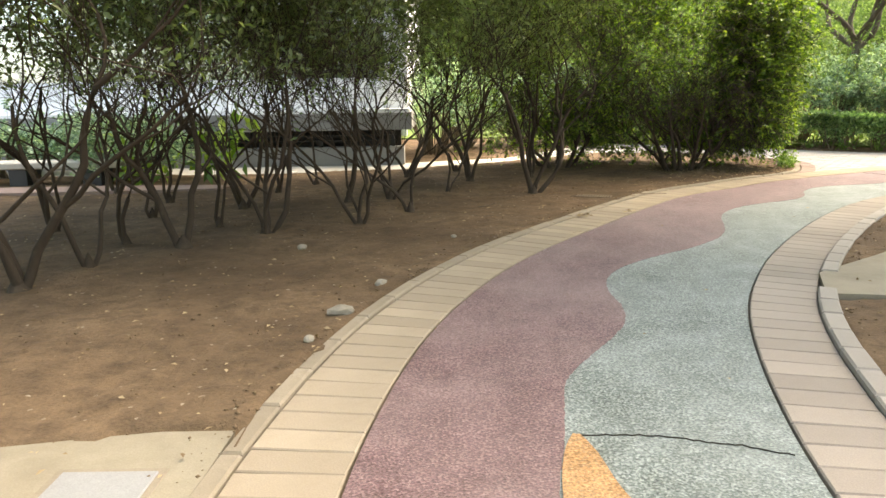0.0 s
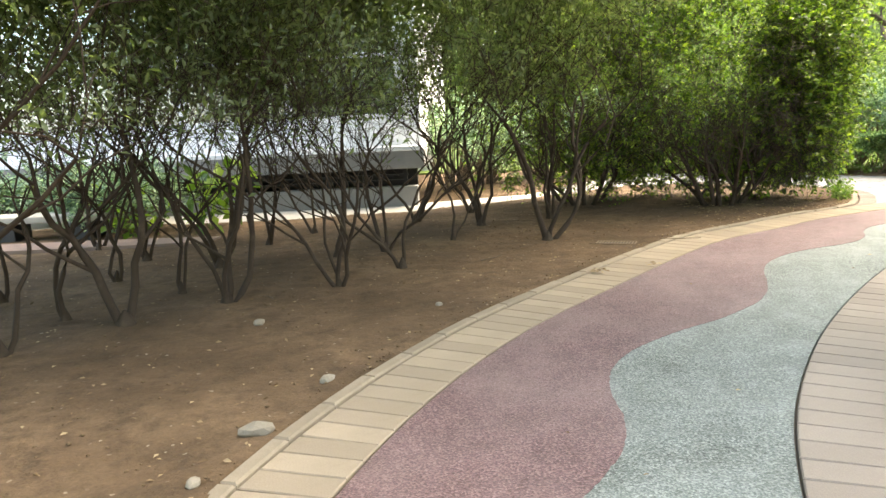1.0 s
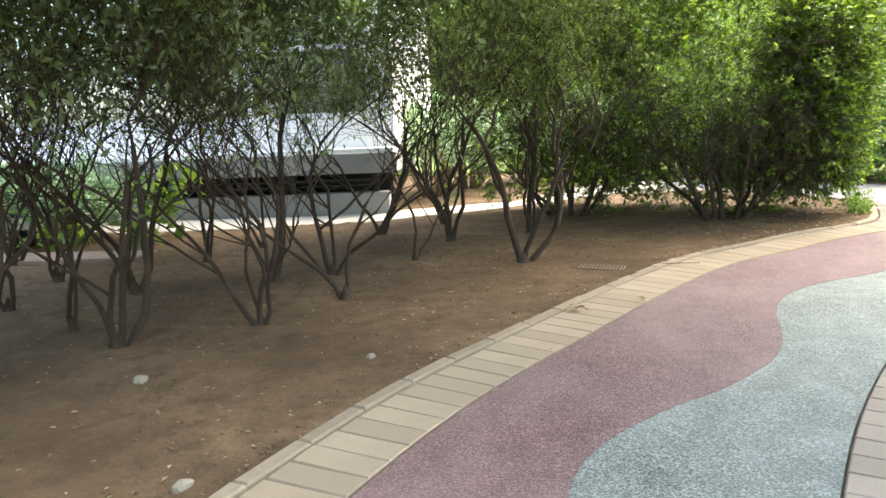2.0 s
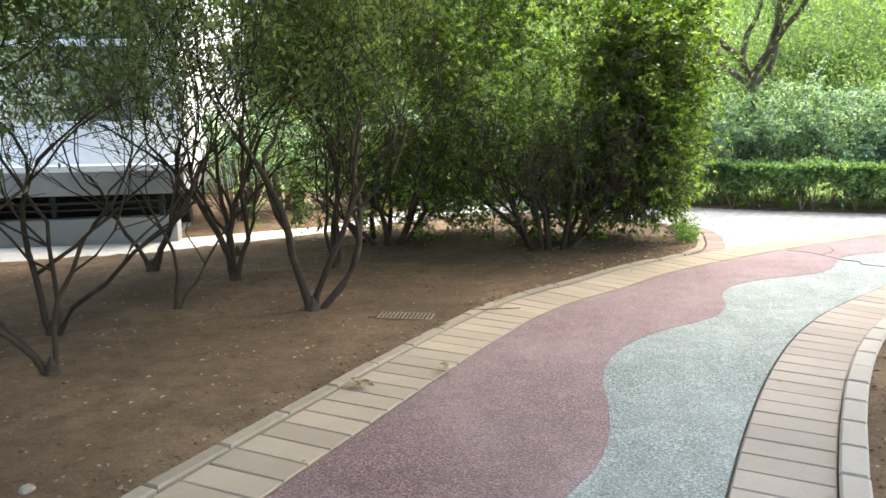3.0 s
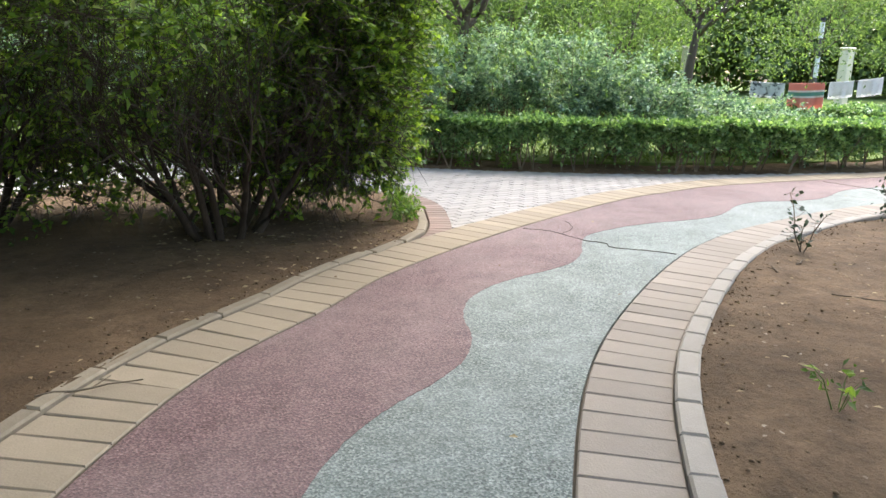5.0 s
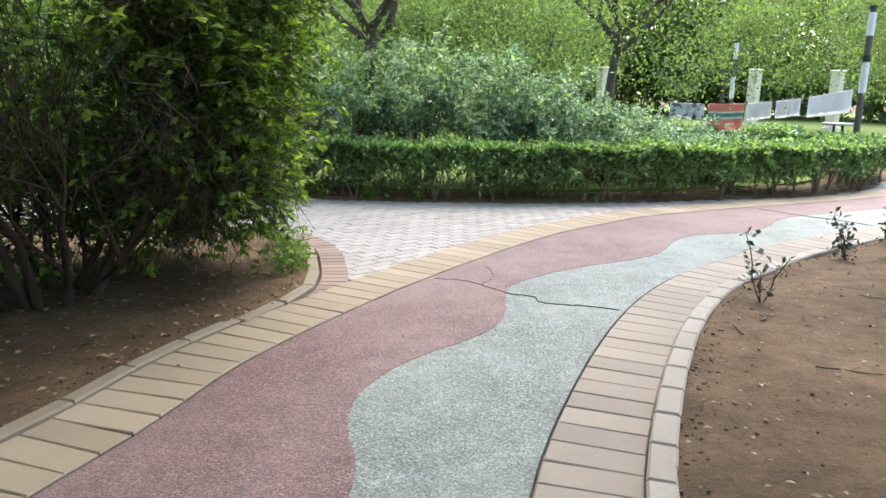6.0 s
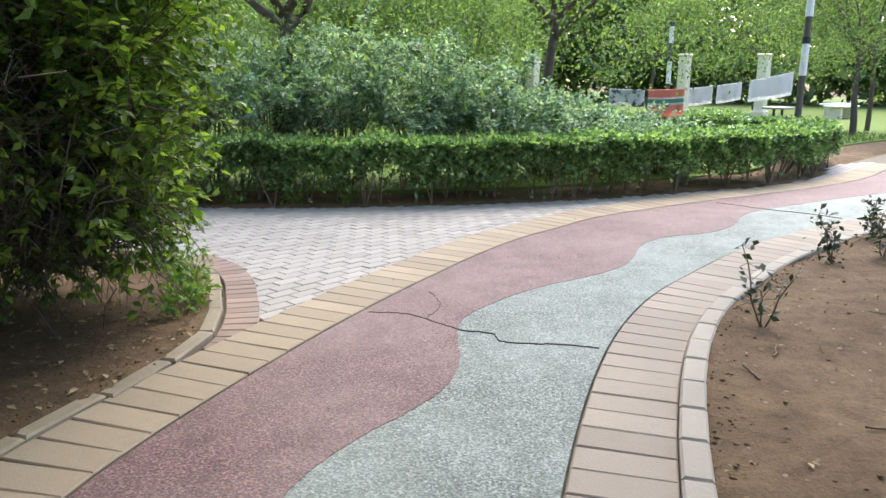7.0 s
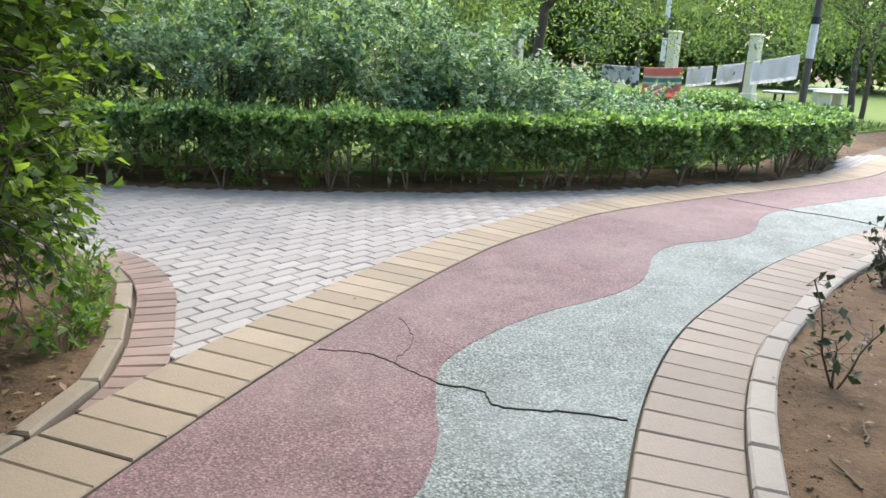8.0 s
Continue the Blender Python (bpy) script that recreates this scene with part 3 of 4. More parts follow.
# ---- large shrub at the bend ----
def spread_in(rng, n, centre, radii, shell=0.55):
    """Points in an ellipsoid, thicker towards its skin."""
    d = rng.normal(size=(n, 3))
    d /= np.linalg.norm(d, axis=1)[:, None]
    rr = shell + (1 - shell) * rng.uniform(0, 1, n) ** 0.6
    lump = 1 + 0.16 * np.sin(5 * d[:, 0] + 3 * d[:, 2] + centre[0]) + 0.12 * np.sin(7 * d[:, 1] - 4 * d[:, 2])
    return np.array(centre) + d * np.array(radii) * (rr * lump)[:, None], d


def shoots(rng, base, way, length, per, leaf, bare=None):
    """Thin shoots with leaves set to both sides of them; where bare is true the shoot is a leafless twig."""
    n = len(base)
    way = way / np.linalg.norm(way, axis=1)[:, None]
    end = base + way * length[:, None] + np.array([0, 0, -0.10]) * length[:, None]
    mid = base + way * length[:, None] * 0.5 + rng.normal(0, 0.03, (n, 3)) + np.array([0, 0, 0.10]) * length[:, None]
    lines = [([base[i], mid[i], end[i]], [0.0042, 0.003, 0.0012], 3) for i in range(n)]
    f = rng.uniform(0.15, 1.0, (n, per, 1))
    C = np.where(f < 0.5, base[:, None] + (mid - base)[:, None] * f * 2, mid[:, None] + (end - mid)[:, None] * (f - 0.5) * 2)
    side = np.cross(way, np.array([0, 0, 1.0]))
    side = side[:, None] * np.where(rng.uniform(0, 1, (n, per, 1)) < 0.5, -1, 1) + way[:, None] * 0.6
    if bare is not None:
        C, side = C[~bare], side[~bare]
    C = C.reshape(-1, 3) + rng.normal(0, 0.012, (C.size // 3, 3))
    V, F = leaves(C, leaf, rng, 0.35, 0.55, side.reshape(-1, 3) * 1.5)
    return lines, V, F


def big_shrub(x, y, lobes, seed, count, size, label, stems=9, tall=2.2):
    """lobes: centre, radii, share of the shoots and how leafy the lobe is on its shaded side."""
    r = np.random.default_rng(seed)
    t = thing("shrub", (x, y, float(ground_height(x, y))), label, "shrub")
    lines, tips = [], []
    for i in range(stems):
        a = 2 * math.pi * i / stems + r.uniform(-0.3, 0.3)
        p = np.array([0.22 * math.cos(a), 0.22 * math.sin(a), -0.05])
        branch(r, lines, tips, p, (0.8 * math.cos(a), 0.8 * math.sin(a), 1.0), tall * r.uniform(0.34, 0.48), 0.036, 0, 4, 0.30, 3, 0.30, 3)
    V, F = tubes(lines)
    raw("trunk", V, F, M_BARK, t, True)
    B, D, K = [], [], []
    for (c, rad, share, leafiness) in lobes:
        p, d = spread_in(r, int(count * share), c, rad, 0.35)
        B.append(p), D.append(d), K.append(np.full(len(p), leafiness))
    B, D, K = np.vstack(B), np.vstack(D), np.concatenate(K)
    ok = B[:, 2] > 0.15
    B, D, K = B[ok], D[ok], K[ok]
    lit = D @ np.array([0.62, 0.38, 0.68])               # towards the open sky over the plaza
    bare = r.uniform(0, 1, len(B)) > np.clip(K + 1.1 * lit, 0.12, 1)
    lines, V, F = shoots(r, B, D * 0.8 + r.normal(0, 0.55, B.shape) + np.array([0, 0, 0.15]), r.uniform(0.16, 0.42, len(B)), 16, size, bare)
    raw("crown", V, F, M_BUSH, t)
    V, F = tubes(lines)
    raw("branchwork", V, F, M_BARK2, t, True)
    return t


big_shrub(3.75, 12.1, [((-0.25, 0, 2.1), (1.32, 1.4, 1.6), 0.40, 0.35), ((1.0, -0.05, 1.25), (0.55, 0.68, 0.95), 0.28, 0.70), ((1.25, 0.25, 0.85), (0.5, 0.55, 0.5), 0.08, 0.9), ((-1.15, -0.1, 1.9), (1.0, 1.1, 1.3), 0.18, 0.30),
                       ((0.9, 0.6, 0.9), (0.7, 0.7, 0.85), 0.08, 0.8), ((1.50, 0.2, 1.65), (0.38, 0.5, 0.5), 0.06, 0.95), ((1.15, -0.1, 2.40), (0.5, 0.6, 0.5), 0.09, 0.95), ((1.10, 0.2, 0.70), (0.35, 0.5, 0.4), 0.02, 0.9),
                       ((0.98, 0.0, 0.68), (0.45, 0.5, 0.45), 0.05, 0.65), ((0.85, -0.6, 2.15), (0.4, 0.45, 0.3), 0.02, 0.8), ((1.62, -0.3, 1.95), (0.22, 0.25, 0.10), 0.006, 0.9), ((0.2, -0.35, 1.1), (1.3, 0.6, 0.5), 0.06, 0.2),
                       ((-0.6, 0.7, 0.42), (1.6, 0.6, 0.5), 0.10, 0.7), ((0.5, 0.5, 0.45), (0.8, 0.6, 0.5), 0.06, 0.7), ((-0.5, 0.9, 0.8), (1.5, 0.7, 0.65), 0.10, 0.7)],
          7, 5200, 0.064, "huge dark green shrub, twiggy and bare inside, overhanging the path corner", 11, 1.9)
big_shrub(1.9, 12.9, [((0, 0, 1.9), (1.25, 1.0, 1.35), 0.7, 0.4), ((-0.9, 0.2, 1.6), (0.8, 0.8, 1.0), 0.3, 0.4), ((0, 0.5, 0.75), (1.4, 0.5, 0.6), 0.25, 0.7), ((0, 0.5, 0.35), (1.5, 0.5, 0.42), 0.25, 0.7)], 8, 2000, 0.066, "dense dark green shrub at the back of the grove", 8, 1.8)


# ---- hedge ----
def along(line, s):
    d = np.concatenate([[0], np.cumsum(np.hypot(*np.diff(line, axis=0).T))])
    s = np.clip(s, 0, d[-1])
    return np.stack([np.interp(s, d, line[:, 0]), np.interp(s, d, line[:, 1])], 1)


def length_of(line):
    return float(np.hypot(*np.diff(line, axis=0).T).sum())


def hedge_body(name, line, deep, tall, seed, per_metre, label, stem_gap=0.2):
    """A clipped hedge: stems standing in the soil, leaves thick on its top and sides, thin towards the ground."""
    r = np.random.default_rng(seed)
    L = length_of(line)
    t = thing(name, (*along(line, np.array([L / 2]))[0], 0.0), label, "hedge")
    o = np.array(t.location)
    nrm = normals(line)

    def at(s, off, z):
        i = np.clip((s / L * (len(line) - 1)).astype(int), 0, len(line) - 1)
        p = along(line, s) + nrm[i] * off[:, None]
        return np.stack([p[:, 0], p[:, 1], z], 1) - o

    n = int(L * per_metre)
    s = r.uniform(0, L, n)
    face = r.choice(4, n, p=[0.46, 0.32, 0.06, 0.16])      # front, top, back, inside
    u = r.uniform(0, 1, n)
    z = np.where(face == 1, tall + r.normal(0, 0.018, n) + 0.07 * (r.uniform(0, 1, n) > 0.99), tall * (1 - u ** 1.35 * 0.93))
    skin = np.abs(r.normal(0, 0.045, n))
    off = np.select([face == 0, face == 1, face == 2], [skin, u * deep, deep - skin], r.uniform(0.05, deep, n))
    lump = 0.035 * np.sin(s * 4.3) + 0.03 * np.sin(s * 9.1 + 2) + 0.02 * np.sin(s * 17 + z * 20)
    lump = lump + 0.055 * np.sin(s * 21 + 2 * np.sin(z * 15)) * np.sin(z * 19 + 3 * np.sin(s * 6))
    z = z + np.where(face == 1, lump * 0.5, 0)
    off = off + np.where(face == 0, lump + 0.06 * (z < 0.2), 0)
    patch = 0.5 + 0.5 * np.sin(s * 2.1 + 1.0) * np.sin(s * 5.3)
    ok = r.uniform(0, 1, n) < np.clip((z - 0.13 - 0.20 * patch) / 0.30, 0.012, 1)
    P = at(s[ok], off[ok], z[ok])
    N = np.zeros((ok.sum(), 3))
    i = np.clip((s[ok] / L * (len(line) - 1)).astype(int), 0, len(line) - 1)
    N[:, :2] = -nrm[i] * np.where(face[ok] == 0, 0.7, 0.1)[:, None]
    N[:, 2] = np.where(face[ok] == 1, 0.45, 0.3)
    V, F = leaves(P, 0.062, r, 0.0, 0.68, N)
    raw("foliage", V, F, M_HEDGE, t)["kind"] = "stuff"
    lines = []
    for k_ in range(int(L / stem_gap)):
        s0 = np.array([k_ * stem_gap + r.uniform(-0.05, 0.05)])
        f0 = np.array([r.uniform(0.04, deep * 0.6)])
        p0 = at(s0, f0, np.array([-0.03]))[0]
        for j in range(r.integers(2, 4)):
            e = p0 + np.array([r.normal(0, 0.10), r.normal(0, 0.10), tall * r.uniform(0.75, 0.95)])
            m = (p0 + e) / 2 + np.array([r.normal(0, 0.03), r.normal(0, 0.03), 0])
            lines.append(([p0, m, e], [0.014, 0.010, 0.004], 4))
    V, F = tubes(lines)
    raw("branchwork", V, F, M_TWIG, t, True)["kind"] = "stuff"
    return t


# back of the front hedge lies to the left of its line
hedge_body("hedge", HEDGE_FRONT, 0.85, 0.67, 11, 7000, "clipped glossy green hedge in front of loose shrubs")
hedge_body("hedge", spline([(15.5, 17.0), (17.5, 16.3), (19.0, 16.0), (20.5, 16.2)]), 0.8, 0.68, 12, 4500, "second clipped green hedge under the washing line")


# ---- loose shrubs behind the hedge ----
def loose_shrub(x, y, wide, tall, seed):
    r = np.random.default_rng(seed)
    t = thing("shrub", (x, y, 0.0), "loose blue-green shrub with arching shoots behind the hedge", "shrub", "shrubs behind the hedge")
    lines, B, W = [], [], []
    for i in range(60):
        a = r.uniform(0, 2 * math.pi)
        reach = wide * math.sqrt(r.uniform(0, 1)) * 0.95
        top = tall * r.uniform(0.55, 1.0) * (1 - 0.35 * (reach / wide) ** 2)
        p0 = np.array([0.15 * math.cos(a), 0.15 * math.sin(a), -0.03])
        e = np.array([reach * math.cos(a), reach * math.sin(a), top])
        m = p0 * 0.5 + e * 0.5 + np.array([0, 0, 0.18 * top])
        tip = e + np.array([math.cos(a) * 0.6, math.sin(a) * 0.6, r.uniform(-0.4, 1.0)]) * r.uniform(0.12, 0.5)
        lines.append(([p0, m, e, tip], [0.013, 0.009, 0.005, 0.002], 4))
        seg = (p0, m, e, tip)
        for q in range(15):
            g = r.uniform(0.3, 1.0) ** 0.7 * 2.999
            b, way = seg[int(g)] + (seg[int(g) + 1] - seg[int(g)]) * (g % 1), seg[int(g) + 1] - seg[int(g)]
            B.append(b)
            W.append(unit(way) * 0.7 + r.normal(0, 0.6, 3) + np.array([0, 0, 0.2]))
    _, V, F = shoots(r, np.array(B), np.array(W), r.uniform(0.10, 0.30, len(B)), 12, 0.062)
    raw("crown", V, F, M_SHRUB, t)
    V, F = tubes(lines)
    raw("branchwork", V, F, M_TWIG, t, True)
    return t


hedge_mid = beside(HEDGE_FRONT, 1.75)
L_ = length_of(HEDGE_FRONT)
for n in range(10):
    s = 2.6 + n * 1.18
    x, y = along(hedge_mid, np.array([s * length_of(hedge_mid) / L_]))[0]
    r = np.random.default_rng(300 + n)
    loose_shrub(x + r.uniform(-0.2, 0.2), y + r.uniform(-0.1, 0.4), r.uniform(0.95, 1.25), (1.6, 1.7, 1.85, 2.0, 1.95, 1.8, 1.55, 1.15, 0.8, 0.6)[n], 300 + n)
for n, (x, y) in enumerate([(0.4, 16.9), (1.7, 17.6), (2.9, 18.5), (4.2, 19.4), (-0.2, 15.6)]):
    loose_shrub(x, y, 1.15, 1.7, 330 + n)


# ---- park trees and distance ----
def park_tree(x, y, height, clear, wide, girth, seed, count=9000, size=0.10, lean=(0.0, 0.0), label="park tree with dark trunk and drooping green crown", leaf=M_CROWN):
    r = np.random.default_rng(seed)
    t = thing("tree", (x, y, 0.0), label, "tree", "park trees")
    lines, tips = [], []
    branch(r, lines, tips, np.array([0, 0, -0.1]), (lean[0], lean[1], 1.0), clear, girth, 0, 0, 0.1, 3, 0.08)
    top = np.array(lines[-1][0][-1])
    for i in range(6):
        a = i * 1.05 + r.uniform(0, 0.6)
        branch(r, lines, tips, top - np.array([0, 0, r.uniform(0, 0.5)]), (math.cos(a), math.sin(a), r.uniform(0.3, 1.3)), wide * 0.62, girth * 0.45, 1, 3, 0.12, 3, 0.25, 2)
    V, F = tubes(lines)
    raw("trunk", V, F, M_BARK2, t, True)
    C = []
    for q in range(26):
        a, rr = r.uniform(0, 2 * math.pi), wide * math.sqrt(r.uniform(0, 1))
        c = top[:3] + np.array([rr * math.cos(a), rr * math.sin(a), r.uniform(-0.28, 1) * (height - clear) - 0.25 * rr])
        C.append(c + r.normal(0, 1, (count // 34, 3)) * np.array([0.55, 0.55, 0.30]) * wide * 0.42)
    tp = np.array(tips)
    C.append(tp[r.integers(0, len(tp), count // 4)] + r.normal(0, 0.15, (count // 4, 3)))
    C = np.vstack(C)
    C = C[C[:, 2] > clear * ((0.42 if clear < 4 else 0.72) + 0.4 * r.uniform(0, 1, len(C)))]
    V, F = leaves(C, size, r, 0.5, 0.40)
    raw("crown", V, F, leaf, t)
    return t


park_tree(14.15, 17.0, 6.8, 2.7, 3.1, 0.12, 401, 24000, 0.075, (0.22, -0.05))
park_tree(8.65, 16.9, 8.0, 2.4, 3.6, 0.14, 402, 30000, 0.08, (0.05, -0.15))
park_tree(5.6, 19.0, 5.5, 1.8, 2.4, 0.12, 403, 17000, 0.08, (0.2, 0.0))
park_tree(25.2, 15.5, 6.5, 2.6, 2.6, 0.10, 405, 14000, 0.09)
park_tree(34.5, 28.0, 7.0, 2.8, 3.0, 0.12, 406, 9000, 0.13)
park_tree(38.0, 24.5, 7.0, 2.8, 3.0, 0.12, 407, 9000, 0.13)
park_tree(27.6, 16.0, 6.5, 2.7, 2.4, 0.08, 408, 9000, 0.1)
# unseen tall trees added beside the walk, crowns set over it to shade it
for n, (x, y, w_, lean, many) in enumerate([(4.1, 5.0, 4.4, (-0.45, 0.46), 20000), (7.2, 6.5, 3.9, (-0.50, 0.45), 25000), (12.6, 8.3, 3.3, (-0.22, 0.30), 15000), (-4.4, 3.7, 3.0, (0.50, 0.50), 14000)]):
    park_tree(x, y, 8.5, 5.0, w_, 0.17, 440 + n, many, 0.2, lean)
# unseen ring of trees added behind the walker to block light from low sky
for n, (x, y, w_) in enumerate([(-9.5, 1.0, 3.8), (-6.0, -5.0, 4.2), (-0.5, -8.0, 4.2), (5.0, -6.0, 4.4)]):
    park_tree(x, y, 9.0, 2.6, w_, 0.16, 460 + n, 11000, 0.26, label="unseen park tree with broad green crown, added to block low sky")
r0 = np.random.default_rng(17)
for n in range(34):
    a = radians(-8 + 92 * (n + r0.uniform(0.1, 0.9)) / 34)       # bearing from +y towards +x
    d = r0.uniform(19, 42)
    x, y = 4 + d * math.sin(a), 8 + d * math.cos(a)
    if (y < 17.5 and x < 20) or 46 < math.degrees(a) < 82:
        continue
    park_tree(x, y, r0.uniform(6, 9), r0.uniform(1.9, 2.7), r0.uniform(2.4, 3.4), r0.uniform(0.09, 0.16), 500 + n, 12000, 0.15, (r0.uniform(-0.1, 0.1), r0.uniform(-0.1, 0.1)))

C = []
for n in range(1500):
    a = radians(-75 + 190 * r0.uniform(0, 1))
    d = r0.uniform(52, 70)
    C.append(np.array([4 + d * math.sin(a), 8 + d * math.cos(a), 1.0 + 11 * r0.uniform(0, 1) ** 1.2]) + r0.normal(0, 1, (130, 3)) * np.array([1.3, 1.3, 0.9]))
C = np.vstack(C)
C = C[C[:, 2] > 0.2]
V, F = leaves(C, 0.75, r0, 0.3, 0.55)
woods = raw("woods", V, F, M_WOOD)
tagged(woods, "distant belt of yellow-green woodland", "woods", kind="stuff")

# lawn behind the hedge
lawn_edge = np.vstack([beside(HEDGE_FRONT, 0.95), [(18.2, 14.9), (19.5, 14.3), (30, 14.3), (90, 14.3), (90, 75), (-20, 75), (-20, 23), (2, 20)]])
lawn = part("lawn", prism(lawn_edge, -0.05, 0.045), M_LAWN)
tagged(lawn, "sunlit lawn under the park trees", "lawn", kind="structure")
n = 30000
gx_, gy_ = r0.uniform(5, 26, n), r0.uniform(13, 30, n)
ok = inside(gx_, gy_, lawn_edge)
V, F = leaves(np.stack([gx_[ok], gy_[ok], np.full(ok.sum(), 0.03)], 1), 0.14, r0, -1.2, 0.12)
grass = raw("grass", V, F, M_GRASS)
tagged(grass, "tufts of green grass in the lawn", "grass", kind="stuff")


# ---- washing line, posts and what stands on the lawn ----
def lamp_post(x, y, tall, seed, thick=0.062):
    t = thing("lamp_post", (x, y, 0.0), "slim dark post with white lamp tubes on top", "lamp post", "lamp posts")
    def ring(z0, z1, rad):
        bm = bmesh.new()
        bmesh.ops.create_cone(bm, cap_ends=True, segments=14, radius1=rad, radius2=rad * 0.97, depth=z1 - z0)
        bmesh.ops.translate(bm, vec=(0, 0, (z0 + z1) / 2), verts=bm.verts)
        return bm
    part("base_plate", ring(-0.03, 0.06, thick * 1.7), M_POLE, t)
    part("pole", ring(0.06, tall, thick), M_POLE, t)
    part("lamp_tube", ring(tall * 0.49, tall * 0.68, thick * 1.12), M_WHITE, t, "white lamp tube")
    part("lamp_tube", ring(tall * 0.84, tall * 0.98, thick * 1.12), M_WHITE, t, "white lamp tube")
    part("collar", ring(tall * 0.68, tall * 0.72, thick * 1.25), M_DARK, t, "dark collar")
    part("cap", ring(tall, tall + 0.06, thick * 1.3), M_DARK, t, "dark cap")
    return t


lamp_post(18.5, 14.15, 3.1, 1)
lamp_post(20.2, 18.1, 2.75, 2, 0.05)
LINE_A, LINE_B = np.array([18.5, 14.15, 1.62]), np.array([16.6, 17.6, 1.25])


def on_line(f):
    p = LINE_A + (LINE_B - LINE_A) * f
    p[2] -= 0.18 * 4 * f * (1 - f)
    return p


rope = thing("washing_line", tuple(LINE_A), "sagging cord tied between the post and a tree", "washing line")
V, F = tubes([([on_line(f) - LINE_A for f in np.linspace(0, 1, 20)], [0.006] * 20, 5)])
raw("cord", V, F, M_DARK, rope, True)


def hung_cloth(name, f0, f1, drop, material, label, category, seed, group="", bands=()):
    """A cloth folded over the line: two layers with soft folds, thickness and a wavy hem."""
    r = np.random.default_rng(seed)
    a = on_line(f0)
    t = thing(name, tuple(a), label, category, group)
    side = np.array([LINE_B[1] - LINE_A[1], LINE_A[0] - LINE_B[0], 0.0])
    side /= np.linalg.norm(side)
    nu, nv = 22, 12
    ph = r.uniform(0, 6, 3)
    V, F = [], []
    for layer in (0, 1):
        for lay in (0, 1):
            for j in range(nv + 1):
                for i in range(nu + 1):
                    u, v = i / nu, j / nv
                    p = on_line(f0 + (f1 - f0) * u)
                    q = (1 if layer == 0 else -1) * (0.008 + 0.02 * v) + 0.028 * v * math.sin(9 * u + ph[0]) + 0.016 * v * math.sin(23 * u + ph[1]) + lay * 0.004
                    p = p + side * q + np.array([0, 0, 0.012 - v * drop * (0.97 + 0.03 * math.sin(4 * u + ph[2])) * (1 if layer == 0 else 0.85)])
                    V.append(p - a)
    m = (nu + 1) * (nv + 1)
    for l in range(4):
        for j in range(nv):
            for i in range(nu):
                b = l * m + j * (nu + 1) + i
                F.append((b, b + 1, b + nu + 2, b + nu + 1))
    o = raw("cloth", V, F, material, t, True)
    for v0, v1, m_ in bands:
        o.data.materials.append(m_)
        for q, pol in enumerate(o.data.polygons):
            if v0 <= ((q // nu) % nv + 0.5) / nv < v1:
                pol.material_index = len(o.data.materials) - 1
    return t


hung_cloth("bed_sheet", 0.04, 0.235, 0.44, M_SHEET, "plain white bed sheet hung on the washing line", "sheet", 1, "washing on the line")
hung_cloth("bed_sheet", 0.27, 0.385, 0.36, M_PRINT, "small white sprigged sheet hung on the washing line", "sheet", 2, "washing on the line")
hung_cloth("bed_sheet", 0.405, 0.52, 0.36, M_PRINT, "small white sprigged sheet hung on the washing line", "sheet", 3, "washing on the line")
hung_cloth("blanket", 0.54, 0.72, 0.56, M_REDCLOTH, "red white and teal striped blanket hung on the washing line", "blanket", 4, "washing on the line", ((0.30, 0.42, M_SHEET), (0.42, 0.55, M_TEAL), (0.55, 0.64, M_SHEET)))
hung_cloth("towel", 0.74, 0.92, 0.36, M_PRINT2, "grey and white patterned towel hung on the washing line", "towel", 6, "washing on the line")

bin_ = thing("litter_bin", (19.4, 14.95, 0.045), "grey steel litter bin with a flat lid on the lawn", "litter bin")
part("body", boxed(-0.21, 0.21, -0.20, 0.20, 0.05, 0.66, bevel=0.02), M_BIN, bin_)
part("lid", boxed(-0.26, 0.26, -0.24, 0.24, 0.80, 0.85, bevel=0.015), M_BIN, bin_, "flat grey lid")
for sx in (-0.19, 0.19):
    part("post", boxed(sx - 0.02, sx + 0.02, -0.02, 0.02, 0.64, 0.81), M_DARK, bin_, "dark post")

for (x, y) in ((30.8, 24.0), (32.3, 21.5), (27.5, 29.0)):
    t = thing("gate_pillar", (x, y, 0.0), "cream rendered square pillar with a cap", "pillar", "cream pillars")
    part("shaft", boxed(-0.19, 0.19, -0.19, 0.19, -0.05, 2.4, bevel=0.03), M_CREAM, t)
    part("plinth", boxed(-0.25, 0.25, -0.25, 0.25, -0.05, 0.35, bevel=0.03), M_CREAM, t)
    part("cap", boxed(-0.23, 0.23, -0.23, 0.23, 2.4, 2.50, bevel=0.04), M_CREAM, t)

for (x, y, w_) in ((35.2, 19.6, 0.8), (38.5, 21.0, 1.0), (39.5, 18.0, 0.9)):
    t = thing("stone_table", (x, y, 0.045), "low white stone table on the far lawn", "table", "stone tables")
    part("tabletop", boxed(-w_, w_, -0.4, 0.4, 0.44, 0.52, bevel=0.03), M_WHITE, t)
    for sx in (-0.7 * w_, 0.7 * w_):
        part("leg", boxed(sx - 0.08, sx + 0.08, -0.25, 0.25, -0.05, 0.44, bevel=0.02), M_CREAM, t)

